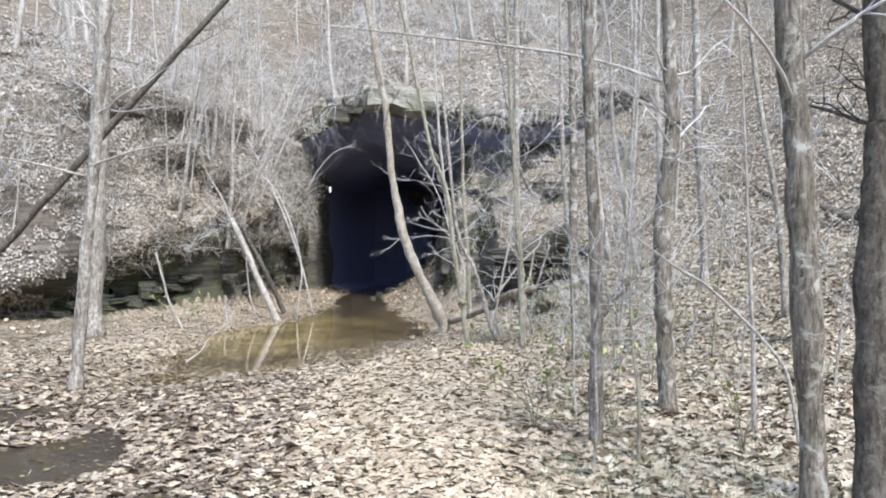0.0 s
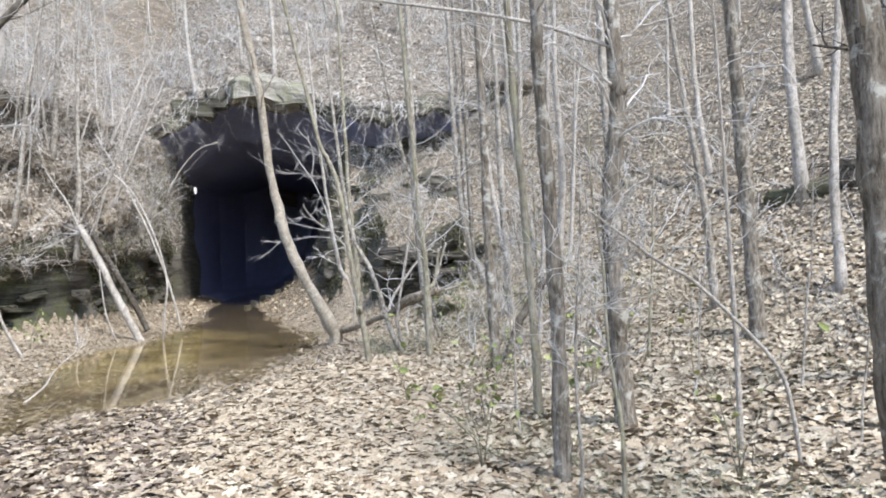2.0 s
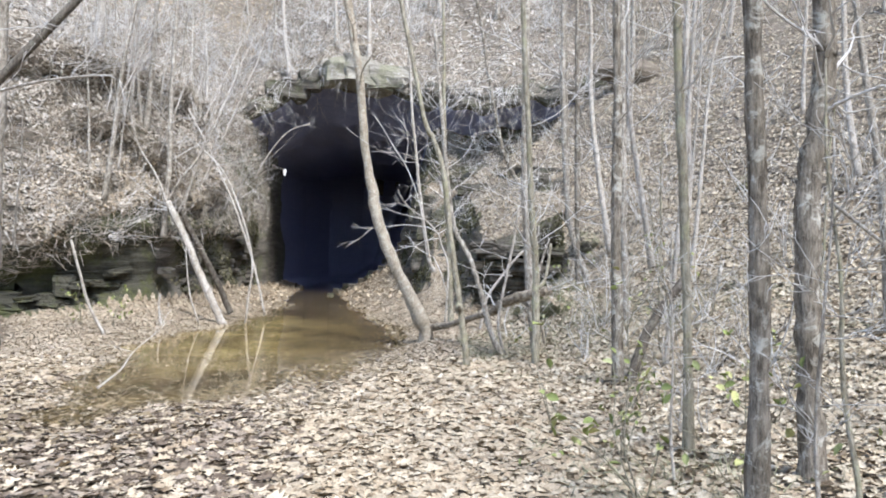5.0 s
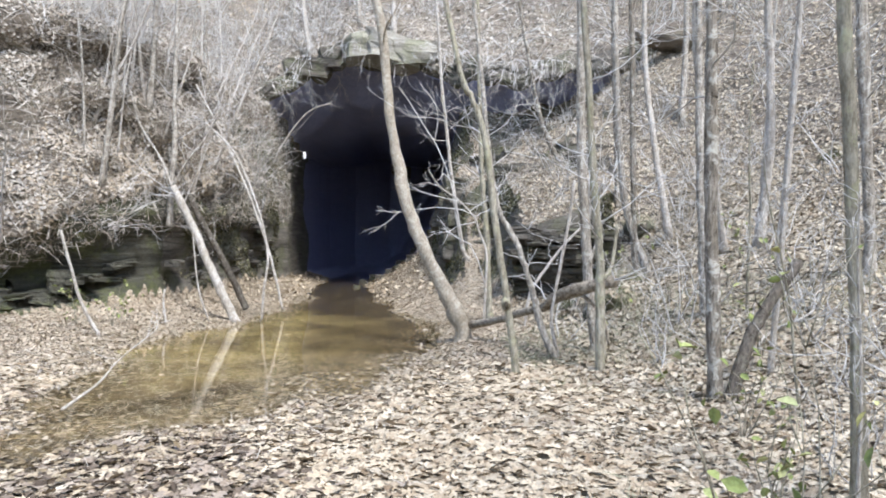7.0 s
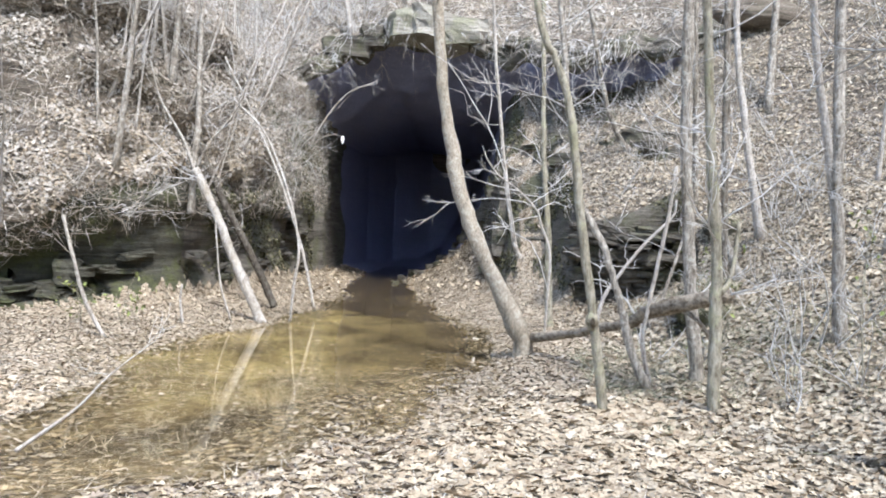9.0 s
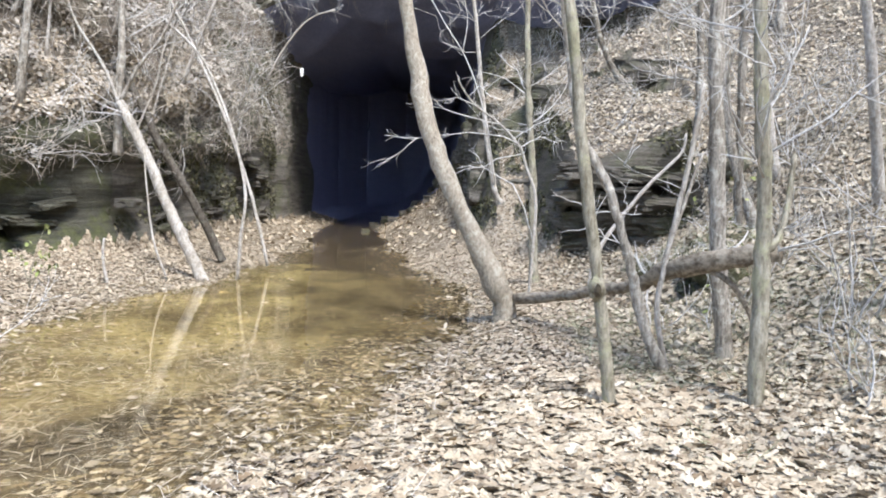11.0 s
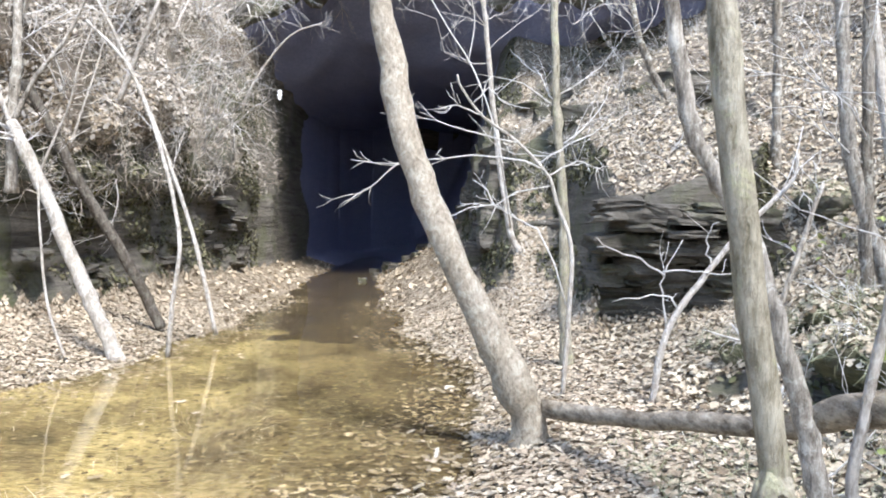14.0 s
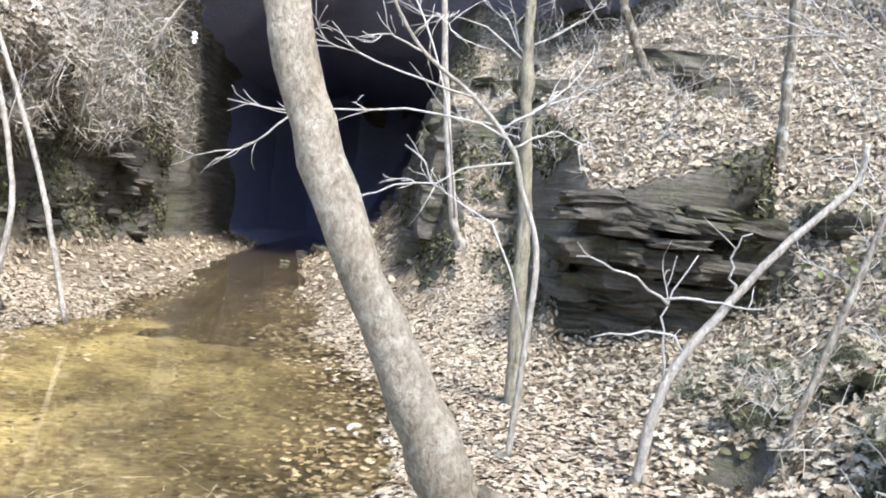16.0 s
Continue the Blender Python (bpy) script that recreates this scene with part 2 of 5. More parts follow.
# ---- the lie of the land ----
ROUGH = wave_noise(3, (0.8, 1.9, 4.1))
FINE = wave_noise(5, (6.0, 11.0, 19.0))
STRATA = wave_noise(8, (2.2, 5.5, 9.0))
BANK = [(-40, 8), (-14, 13.6), (-9, 15.2), (-6.9, 15.9), (-5.8, 16.9), (-5.15, 18.3), (-4.95, 20.5), (-4.95, 24), (-4.85, 27), (-4.8, 33), (-4.5, 37), (-3.6, 40), (-2, 42), (2, 43.5), (4, 300)]
RIGHT = [  # y, then x and height of the right-hand slope
    (0.0, (1.6, 2.6, 4.5, 7.0, 10.0), (0.0, 0.1, 0.35, 1.7, 3.6)),
    (8.0, (1.6, 2.6, 4.5, 7.0, 10.0), (0.0, 0.08, 0.45, 1.9, 3.8)),
    (14.5, (-0.35, 0.1, 0.8, 1.6, 3.7, 6.4, 9.5), (0.0, 0.08, 0.13, 0.24, 1.3, 2.75, 4.5)),
    (17.9, (-0.2, 1.0, 2.6, 4.7, 8.4), (0.0, 0.12, 0.45, 2.6, 5.2)),
    (19.2, (-0.6, 0.6, 1.0, 1.35, 2.2, 4.7, 8.4), (0.0, 0.35, 0.6, 1.7, 1.95, 3.2, 5.5)),
    (22.0, (-1.3, -0.2, 0.1, 0.45, 2.2, 3.5, 4.7, 8.4), (0.0, 0.4, 0.75, 2.5, 3.5, 4.3, 5.3, 7.5)),
    (25.0, (-1.8, -1.2, -0.6, -0.05, 0.3, 2.2, 3.5, 4.6, 8.0), (0.0, 0.42, 0.8, 1.4, 3.0, 3.8, 4.5, 5.8, 8.2)),
    (28.0, (-2.3, -1.4, -0.7, -0.1, 0.35, 0.9, 2.0, 8.0), (0.0, 0.45, 0.85, 1.6, 4.2, 6.6, 7.5, 11.0)),
    (44.0, (-2.6, -1.4, 0.3, 0.8, 2.0, 8.0), (0.0, 0.5, 4.2, 6.6, 16.0, 22.0)),
]
WATER_Z = -0.10
POOL_Y = (8.5, 11.0, 12.0, 14.3, 16.0, 17.3, 20.0, 23.0, 28.0, 31.0, 34.0)
POOL_L = (-3.7, -3.9, -4.1, -4.6, -4.5, -3.8, -3.75, -3.85, -4.1, -4.2, -4.2)
POOL_R = (-2.3, -1.5, -0.8, -0.58, -0.45, -0.4, -0.9, -1.3, -1.9, -2.2, -2.6)


def bank_distance(x, y):
    """Distance into the left-hand bank, and the way out of it."""
    best = np.full(x.shape, 1e9)
    ox, oy, inside = np.zeros(x.shape), np.zeros(x.shape), np.zeros(x.shape, bool)
    for (ax, ay), (bx, by) in zip(BANK[:-1], BANK[1:]):
        dx, dy = bx - ax, by - ay
        u = np.clip(((x - ax) * dx + (y - ay) * dy) / (dx * dx + dy * dy), 0, 1)
        px, py = ax + u * dx - x, ay + u * dy - y
        d = np.hypot(px, py)
        left = dx * (y - ay) - dy * (x - ax) > 0
        better = d < best - 1e-9
        best = np.where(better, d, best)
        inside = np.where(better, left, inside)
        s = np.where(left, 1, -1) / np.maximum(d, 1e-6)
        ox, oy = np.where(better, px * s, ox), np.where(better, py * s, oy)
    return np.where(inside, best, -best), ox, oy


def right_height(x, y):
    rows = [np.interp(x, xs, hs) + 0.62 * np.minimum(np.maximum(x - xs[-1], 0), 60) for _, xs, hs in RIGHT]
    ys = [r[0] for r in RIGHT]
    out = rows[0].copy()
    for i in range(len(ys) - 1):
        u = np.clip((y - ys[i]) / (ys[i + 1] - ys[i]), 0, 1)
        out = np.where(y > ys[i], rows[i] * (1 - u) + rows[i + 1] * u, out)
    return out


def land(x, y):
    """Places of the ground sheet over the plan points x, y."""
    d, ox, oy = bank_distance(x, y)
    d = d + 0.22 * ROUGH(x * 1.5, y * 1.5) * sstep(14, 20, y + 0 * x) * (1 - 0.8 * sstep(28, 31, y + 0 * x))
    left = np.interp(d, (-2.2, -0.9, 0, 0.3, 0.7, 1.0, 1.4, 2.0, 2.8, 5, 12, 40, 120), (0, 0.05, 0.2, 0.75, 1.35, 1.75, 2.3, 3.6, 5.2, 7.0, 11.5, 29, 60))
    low = np.interp(y, (15.5, 17.5, 20.5), (0.42, 0.68, 1.2))
    low = low * (1 + 0.3 * ROUGH(x * 0.9 + 2, y * 0.9)) * np.interp(x, (-10, -7), (0.35, 1.0))
    left = left * (low + (1 - low) * sstep(0.9, 2.6, d)) * np.interp(x, (-30, -14, -7), (0.8, 0.85, 1.0))
    shift = np.interp(d, (0, 0.3, 0.7, 1.0, 1.4, 2.0, 2.8, 6, 20), (0, 0.05, 0.5, 1.15, 1.45, 1.75, 2.0, 2.0, 0))
    shift = shift + (np.clip(d, 0, 3.0) - shift) * sstep(24.3, 26.2, y) * (1 - sstep(3, 6, d))
    shift = np.where(d < 6, shift - np.maximum(shift - 1.45, 0) * (1 - sstep(18.5, 21.5, y)), shift)
    right = right_height(x, y)
    ledge = sstep(1.05, 1.45, x) * (1 - sstep(2.8, 3.4, x + 0.4 * ROUGH(y, x)))
    jut = ledge * np.interp(y, (17.6, 18.1, 18.5, 18.8, 19.15, 20, 22.5), (0, -0.95, -0.45, 0.6, 0.95, 0.85, 0)) * (1 + 0.25 * ROUGH(x * 2, x * 0))
    back = 0.75 * np.maximum(y - 27, 0) * sstep(1.5, 5, d) + 0.75 * np.clip(y - 24, 0, 90) * sstep(5, 9, x)
    far_back = 0.15 * np.maximum(-8 - y, 0)
    pl, pr = np.interp(y, POOL_Y, POOL_L), np.interp(y, POOL_Y, POOL_R)
    inpool = np.minimum(np.minimum(x - pl, pr - x), (y - np.interp(x, (-4.2, -3.2, -2.5, -1.7), (9.3, 9.0, 10.0, 11.2))) * 0.45) + 0.18 * ROUGH(x * 2.3, y * 2.3)
    pool = np.where(y > 8, np.interp(inpool, (-1.0, 0, 0.35, 1.2), (0.0, 1.0, 1.5, 2.4)), 0) * -0.085
    mud = -0.1 * np.exp(-(((x + 2.9) / 0.5) ** 2 + ((y - 5.6) / 0.7) ** 2))
    outer = np.clip((left + right) / 1.0, 0, 1)
    z = left + right + back + far_back + pool + mud - 0.03 * sstep(7, 12, y)
    z = z + 0.035 * ROUGH(x, y) + outer * (0.22 * ROUGH(x * 0.7 + 3, y * 0.7)) + 0.012 * FINE(x, y) * (0.3 + outer)
    z = z + 0.32 * np.exp(-(((x - 2.3) / 0.6) ** 2 + ((y - 15.3) / 0.7) ** 2))
    z = z - 0.3 * np.exp(-(((x - 1.55) / 0.17) ** 2 + ((y - 15.4) / 0.2) ** 2)) - 0.22 * np.exp(-(((x - 1.85) / 0.35) ** 2 + ((y - 14.55) / 0.13) ** 2))
    crag = sstep(0.1, 0.5, x) * (1 - sstep(3.2, 4.2, x)) * sstep(19.2, 20, y) * (1 - sstep(25.5, 26.5, y))
    cleft = ROUGH(x * 1.6 + 7, y * 1.6)
    z = z + crag * (0.22 * cleft - 0.3 * np.exp(-(cleft / 0.09) ** 2))
    rock = sstep(0.0, 0.3, d) * (1 - sstep(1.0, 1.5, d)) * (1 - 0.95 * sstep(28, 31, y))
    fold = ROUGH(x * 0.9 + y * 1.2, z * 1.3)
    bulge = (0.42 * fold - 0.35 * np.exp(-(fold / 0.1) ** 2)) * sstep(0.8, 1.6, d) * (1 - sstep(4, 7, d)) * sstep(14, 17, y) * (1 - sstep(23.5, 25.5, y))
    u = z * 0.8 + 0.9 * ROUGH(x * 0.5 + 1, y * 0.5)
    step = (u - np.floor(u)) ** 2 * sstep(1.0, 1.7, d) * (1 - sstep(2.6, 4.5, d)) * sstep(13.5, 16, y) * (1 - sstep(24, 26, y))
    bulge = bulge + 0.24 * step
    out = shift + bulge + rock * (0.16 * STRATA(x * 0.5 + y * 0.5, z * 4.0) + 0.09 * FINE(x + y, z * 1.6)) - 0.75 * rock * sstep(18.0, 16.6, y)
    shelf = ledge * sstep(18.0, 18.2, y) * (1 - sstep(19.0, 19.3, y))
    jut = jut + shelf * 0.12 * STRATA(x, z * 5)
    return x + ox * out, y + oy * out - jut, z, d, np.maximum(rock, shelf)


def spaced(lo, fine_lo, fine_hi, hi, step):
    inner = np.arange(fine_lo, fine_hi + 1e-6, step)
    grow = lambda a, b: [] if abs(b - a) < 0.1 else (lambda n: [a + (b - a) * ((i / n) ** 2.2) for i in range(1, n + 1)])(26)
    return np.array(sorted(grow(fine_lo, lo)) + list(inner) + grow(fine_hi, hi))


GX, GY = spaced(-150, -8.5, 8.0, 150, 0.09), spaced(-90, 2.5, 42, 160, 0.1)
gx, gy = np.meshgrid(GX, GY)
px, py, pz, gd, grock = land(gx, gy)
GV = np.stack([px, py, pz], -1).reshape(-1, 3)
nx, ny = len(GX), len(GY)
i0 = (np.arange(ny - 1)[:, None] * nx + np.arange(nx - 1)[None, :]).reshape(-1)
GF = np.stack([i0, i0 + 1, i0 + nx + 1, i0 + nx], -1)
fc = GV[GF].mean(1)
fn = np.cross(GV[GF[:, 2]] - GV[GF[:, 0]], GV[GF[:, 3]] - GV[GF[:, 1]])
fn /= np.maximum(np.linalg.norm(fn, axis=1, keepdims=True), 1e-9)
rock_shade_face = ((grock.reshape(-1)[GF].mean(1) > 0.35) & (fc[:, 0] > -8.5)) | ((fn[:, 2] < 0.45) & (fc[:, 0] > -0.5) & (fc[:, 1] > 17))
rock_shade_face |= (fc[:, 0] > -0.2) & (fc[:, 0] < 3.2) & (fc[:, 1] > 19.3) & (fc[:, 1] < 26.5) & (fn[:, 2] < 0.62 + 0.3 * ROUGH(fc[:, 0] * 1.7, fc[:, 1] * 1.7))
# Hollows by the log: dark rock colour stands in for their shade.
rock_shade_face |= (((fc[:, 0] - 1.55) / 0.2) ** 2 + ((fc[:, 1] - 15.45) / 0.22) ** 2 < 1) | (((fc[:, 0] - 1.85) / 0.36) ** 2 + ((fc[:, 1] - 14.6) / 0.16) ** 2 < 1)
rock_shade_face |= (fc[:, 1] > 24) & (fc[:, 0] < -3) & (fc[:, 0] > -7) & (fn[:, 2] < 0.35) & (fc[:, 2] < 4.5)
rock_shade_face |= ((fc[:, 0] - 2.15) / 0.22) ** 2 + ((fc[:, 1] - 15.6) / 0.3) ** 2 < 1
# Tunnel faces that take the haze-tinted rock.
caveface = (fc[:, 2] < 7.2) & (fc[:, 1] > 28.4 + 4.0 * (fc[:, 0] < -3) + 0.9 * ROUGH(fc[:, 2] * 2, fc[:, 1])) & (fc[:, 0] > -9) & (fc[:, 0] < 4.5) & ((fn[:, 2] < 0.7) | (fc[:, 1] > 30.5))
bedface = (fc[:, 2] < WATER_Z - 0.01) & (fc[:, 1] > 8.4) & (fc[:, 0] < 1)
mudface = ((fc[:, 0] + 2.9) / 0.5) ** 2 + ((fc[:, 1] - 5.6) / 0.75) ** 2 + 0.5 * ROUGH(fc[:, 0] * 3, fc[:, 1] * 3) < 1
mudface |= (fc[:, 0] < -1.7) & (fc[:, 0] > -6) & (fc[:, 1] < 10.5) & (fc[:, 1] > 3) & (ROUGH(fc[:, 0] * 1.4 + 9, fc[:, 1] * 1.4) > 0.55 - 0.3 * (fc[:, 1] > 6.5))
# Bed coloured dark here to stand in for water depth and tunnel reflection.
dim_bedface = bedface & (fc[:, 1] + 2.2 * ROUGH(fc[:, 0] * 2, fc[:, 1]) > 18.9)
gdc = gd.reshape(-1)[GF].mean(1)
humus = ((fc[:, 0] > 1.0 + 0.5 * ROUGH(fc[:, 0] * 1.5, fc[:, 1] * 1.5)) & (fc[:, 1] > 3) & (fc[:, 0] < 20) & (fc[:, 1] < 34)) | ((gdc > 0.5) & (fc[:, 1] > 13) & (fc[:, 0] > -18) & (fc[:, 0] < 0))
gmat = np.where(dim_bedface | mudface, 4, np.where(caveface, 3, np.where(bedface, 1, np.where(rock_shade_face, np.where((fc[:, 0] < -5.0) & (fc[:, 1] < 18.3), 6, 2), np.where(humus, 5, 0)))))
ground = tagged(mesh_from("ground", GV, GF, [SOIL, BED, ROCK, ROCK_CAVE, MUD_SHADE, HUMUS, ROCK_SHADED], index=gmat), "wooded hollow floor and banks covered in dry brown leaves", "ground", kind="structure")


# ---- hillside above the tunnel mouth ----
def lip_line(x):
    y = np.interp(x, (-16, -9, -6.5, -5, -4, 0, 1.5, 3.2, 6, 14), (27, 27, 26.6, 26.6, 26.7, 26.8, 25.6, 24.2, 24.2, 23.5))
    z = np.interp(x, (-16, -9, -7, -4.6, -2.6, 0, 2, 3.3, 6, 14), (3.0, 3.5, 4.3, 6.0, 6.85, 6.6, 5.9, 5.7, 6.4, 8.0))
    return y, z


CX = np.arange(-16, 14.01, 0.12)
PD = np.array((36, 20, 9, 5, 3.2, 2.2, 1.3, 0.6, 0.2, 0.0, -0.06, -0.02, 0.06, 0.3, 0.7, 1.2, 2, 3, 4.5, 6, 8, 11, 15, 22, 34, 60, 110))
PZ = np.array((-1.9, -1.7, -1.5, -1.35, -1.2, -0.95, -0.6, -0.3, -0.12, 0.0, 0.12, 0.26, 0.42, 0.55, 0.85, 1.2, 1.75, 2.4, 3.4, 4.4, 5.8, 7.9, 10.7, 15.6, 23.5, 40, 70))
s_in = np.concatenate([np.linspace(i, i + 1, 5)[:-1] for i in range(len(PD) - 1)] + [[len(PD) - 1]])
pd, pzz = np.interp(s_in, np.arange(len(PD)), PD), np.interp(s_in, np.arange(len(PD)), PZ)
cx, cs = np.meshgrid(CX, s_in)
ly, lz = lip_line(CX)
front = np.exp(-(pd / 2.5) ** 2)[:, None]
cy = ly[None, :] + pd[:, None] + front * (0.75 * ROUGH(cx * 1.5, cx * 0 + 2) + 0.3 * STRATA(cx * 1.2, pzz[:, None] * 4) + 0.12 * FINE(cx, pzz[:, None] * 2))
cz = lz[None, :] + pzz[:, None] + 0.35 * ROUGH(cx * 1.6, cy * 0.9) * (0.4 + front) + 0.2 * STRATA(cx * 0.8 + 4, cy * 0.8)
CV = np.stack([cx, cy, cz], -1).reshape(-1, 3)
ncx = len(CX)
j0 = (np.arange(len(s_in) - 1)[:, None] * ncx + np.arange(ncx - 1)[None, :]).reshape(-1)
CF = np.stack([j0, j0 + 1, j0 + ncx + 1, j0 + ncx], -1)
cfc = CV[CF].mean(1)
srow = np.repeat(s_in[:-1], ncx - 1)
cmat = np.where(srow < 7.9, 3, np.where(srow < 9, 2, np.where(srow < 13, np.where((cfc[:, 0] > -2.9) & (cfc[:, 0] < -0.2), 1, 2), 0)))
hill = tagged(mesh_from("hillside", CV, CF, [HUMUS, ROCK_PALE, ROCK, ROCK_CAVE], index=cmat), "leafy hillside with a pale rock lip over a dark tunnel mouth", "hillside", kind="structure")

from mathutils.bvhtree import BVHTree
TREE_G = BVHTree.FromPolygons(GV.tolist(), GF.tolist())
TREE_C = BVHTree.FromPolygons(CV.tolist(), CF.tolist())


def top(x, y, hillside=True):
    """Height of the ground at a plan point."""
    a = TREE_G.ray_cast(Vector((x, y, 120)), Vector((0, 0, -1)))[0]
    b = TREE_C.ray_cast(Vector((x, y, 120)), Vector((0, 0, -1)))[0] if hillside else None
    return max(a.z if a else 0.0, b.z if b else -9)


# ---- water ----
wx, wy = np.meshgrid(np.linspace(-6.5, 1.2, 40), np.linspace(8.3, 54, 120))
WV = np.stack([wx, wy, np.full(wx.shape, WATER_Z)], -1).reshape(-1, 3)
k0 = (np.arange(119)[:, None] * 40 + np.arange(39)[None, :]).reshape(-1)
water = tagged(mesh_from("water", WV, np.stack([k0, k0 + 1, k0 + 41, k0 + 40], -1), WATER), "shallow amber pool running into the dark tunnel", "water", kind="structure")
water.visible_shadow = False


# ---- leaf litter ----
def leaf_template(side):
    """A lobed leaf, one unit long, folded along its rib: two halves."""
    n = len(side)
    shape = lambda u, w: 0.12 * math.sin((u + 0.5) * 2.6) - 0.05 + 0.6 * w * w + 0.12 * w
    v = [(-0.5, 0, shape(-0.5, 0)), (0.5, 0, shape(0.5, 0))]
    v += [(u, w, shape(u, w)) for u, w in side] + [(u, -w, shape(u, w)) for u, w in side]
    left, right = list(range(2, 2 + n)), list(range(2 + n, 2 + 2 * n))
    return np.array(v), np.array([[0, 1] + left[::-1], [1, 0] + right])


def scatter(name, verts, faces, weight, count, size, template, mat, label, category, seed, lift=0.014, tilt=0.36):
    rg = np.random.RandomState(seed)
    a, b, c, d = (verts[faces[:, k]] for k in range(4))
    n = np.cross(c - a, d - b)
    area = np.linalg.norm(n, axis=1) / 2
    n = n / np.maximum(area[:, None] * 2, 1e-9)
    p = area * weight
    pick = rg.choice(len(faces), count, p=p / p.sum())
    u, w = rg.rand(count, 1), rg.rand(count, 1)
    pos = (a[pick] * (1 - u) + b[pick] * u) * (1 - w) + (d[pick] * (1 - u) + c[pick] * u) * w
    nn = n[pick] + rg.normal(0, tilt, (count, 3)) * 0.6
    nn /= np.linalg.norm(nn, axis=1, keepdims=True)
    ref = rg.normal(0, 1, (count, 3))
    t1 = np.cross(nn, ref)
    t1 /= np.linalg.norm(t1, axis=1, keepdims=True)
    t2 = np.cross(nn, t1)
    tv, tf = template
    s = rg.uniform(size[0], size[1], (count, 1, 1))
    curl = rg.uniform(-0.8, 1.4, (count, 1, 1))
    wide = rg.uniform(0.85, 1.7, (count, 1, 1))
    v = tv[None] * s
    out = (pos + n[pick] * lift * rg.rand(count, 1) * 2)[:, None] + v[:, :, :1] * t1[:, None] + v[:, :, 1:2] * wide * t2[:, None] + v[:, :, 2:] * curl * nn[:, None]
    f = tf[None] + (np.arange(count) * len(tv))[:, None, None]
    vv, ff = out.reshape(-1, 3), f.reshape(-1, tf.shape[1])
    me = bpy.data.meshes.new(name)
    me.vertices.add(len(vv))
    me.vertices.foreach_set("co", vv.reshape(-1))
    me.loops.add(ff.size)
    me.loops.foreach_set("vertex_index", ff.reshape(-1).astype(np.int32))
    me.polygons.add(len(ff))
    me.polygons.foreach_set("loop_start", np.arange(0, ff.size, ff.shape[1], dtype=np.int32))
    me.materials.append(mat)
    me.update(calc_edges=True)
    return tagged(new(name, me), label, category, kind="stuff")


OAK = ((-0.29, 0.2), (-0.15, 0.07), (0.0, 0.3), (0.13, 0.09), (0.31, 0.25))
NEAR_LEAF, FAR_LEAF = leaf_template(OAK), leaf_template(((-0.2, 0.2), (0.18, 0.19)))
dry = ((gmat == 0) | (gmat == 5)).astype(float) * sstep(0.12, 0.4, np.abs(fn[:, 2]))
inside = ((fc[:, 0] > -9) & (fc[:, 0] < 6) & (fc[:, 1] > 0.5) & (fc[:, 1] < 21.0)) * dry * (fc[:, 2] < 3.4)
inside = inside * sstep(0.5, 4.2, fc[:, 1] + 1.2 * ROUGH(fc[:, 0], fc[:, 1])) * sstep(-8.5, -5.5, fc[:, 0] + 1.2 * ROUGH(fc[:, 0], fc[:, 1]))
inside = inside * (1 - 0.8 * sstep(-0.5, -1.9, fc[:, 0] + 0.8 * ROUGH(fc[:, 0], fc[:, 1])) * (fc[:, 1] < 9.5))
damp = ((fc[:, 0] > 0.5) & (fc[:, 0] < 4.5) & (fc[:, 1] > 4) & (fc[:, 1] < 14.5)) * dry * sstep(-0.3, 0.4, ROUGH(fc[:, 0] * 1.2 + 5, fc[:, 1] * 1.2))
near = inside * (1 - 0.4 * damp) * (1 - 0.75 * sstep(1.3, 2.4, fc[:, 0])) * (1 - sstep(11.5, 13, fc[:, 1]))
scatter("leaf_litter", GV, GF, near, 58000, (0.055, 0.14), NEAR_LEAF, LEAF_TAN, "dry curled tan oak leaves strewn over the path", "leaf litter", 11, 0.014, 0.3)
LEAF_DULL = leaf_material("weathered_leaf", [(0.0, (0.222, 0.169, 0.116)), (0.3, (0.364, 0.295, 0.209)), (0.7, (0.460, 0.389, 0.284)), (1.0, (0.566, 0.492, 0.372))])
LEAF_DAMP = leaf_material("damp_leaf", [(0.0, (0.08, 0.06, 0.042)), (0.5, (0.2, 0.158, 0.118)), (1.0, (0.37, 0.31, 0.24))])
marsh = ((fc[:, 0] > -7) & (fc[:, 0] < -0.3) & (fc[:, 1] > 3) & (fc[:, 1] < 11.5)) * dry * sstep(-0.5, -1.9, fc[:, 0] + 0.8 * ROUGH(fc[:, 0], fc[:, 1]))
scatter("damp_leaf_litter", GV, GF, marsh, 12500, (0.05, 0.12), NEAR_LEAF, LEAF_DAMP, "damp dark brown leaves on muddy ground", "leaf litter", 28, 0.016, 0.3)
farther = inside * sstep(11.5, 13, fc[:, 1]) * (1 - 0.85 * sstep(0.7, 1.4, fc[:, 0]))
scatter("pool_leaf_litter", GV, GF, farther, 84000, (0.026, 0.07), FAR_LEAF, LEAF_DULL, "small dry leaves matted round the pool", "leaf litter", 14, 0.014, 0.32)
LEAF_BANK = leaf_material("bleached_oak_leaf", [(0.0, (0.148, 0.111, 0.072)), (0.2, (0.327, 0.267, 0.189)), (0.55, (0.450, 0.389, 0.286)), (0.9, (0.525, 0.461, 0.349)), (1.0, (0.574, 0.511, 0.396))])
# Bluer copy of the oak leaf, with distance haze put into its colour.
LEAF_HILL = leaf_material("hazed_oak_leaf", [(0.0, (0.144, 0.113, 0.082)), (0.2, (0.317, 0.271, 0.216)), (0.55, (0.437, 0.395, 0.328)), (0.9, (0.509, 0.468, 0.400)), (1.0, (0.557, 0.519, 0.453))])
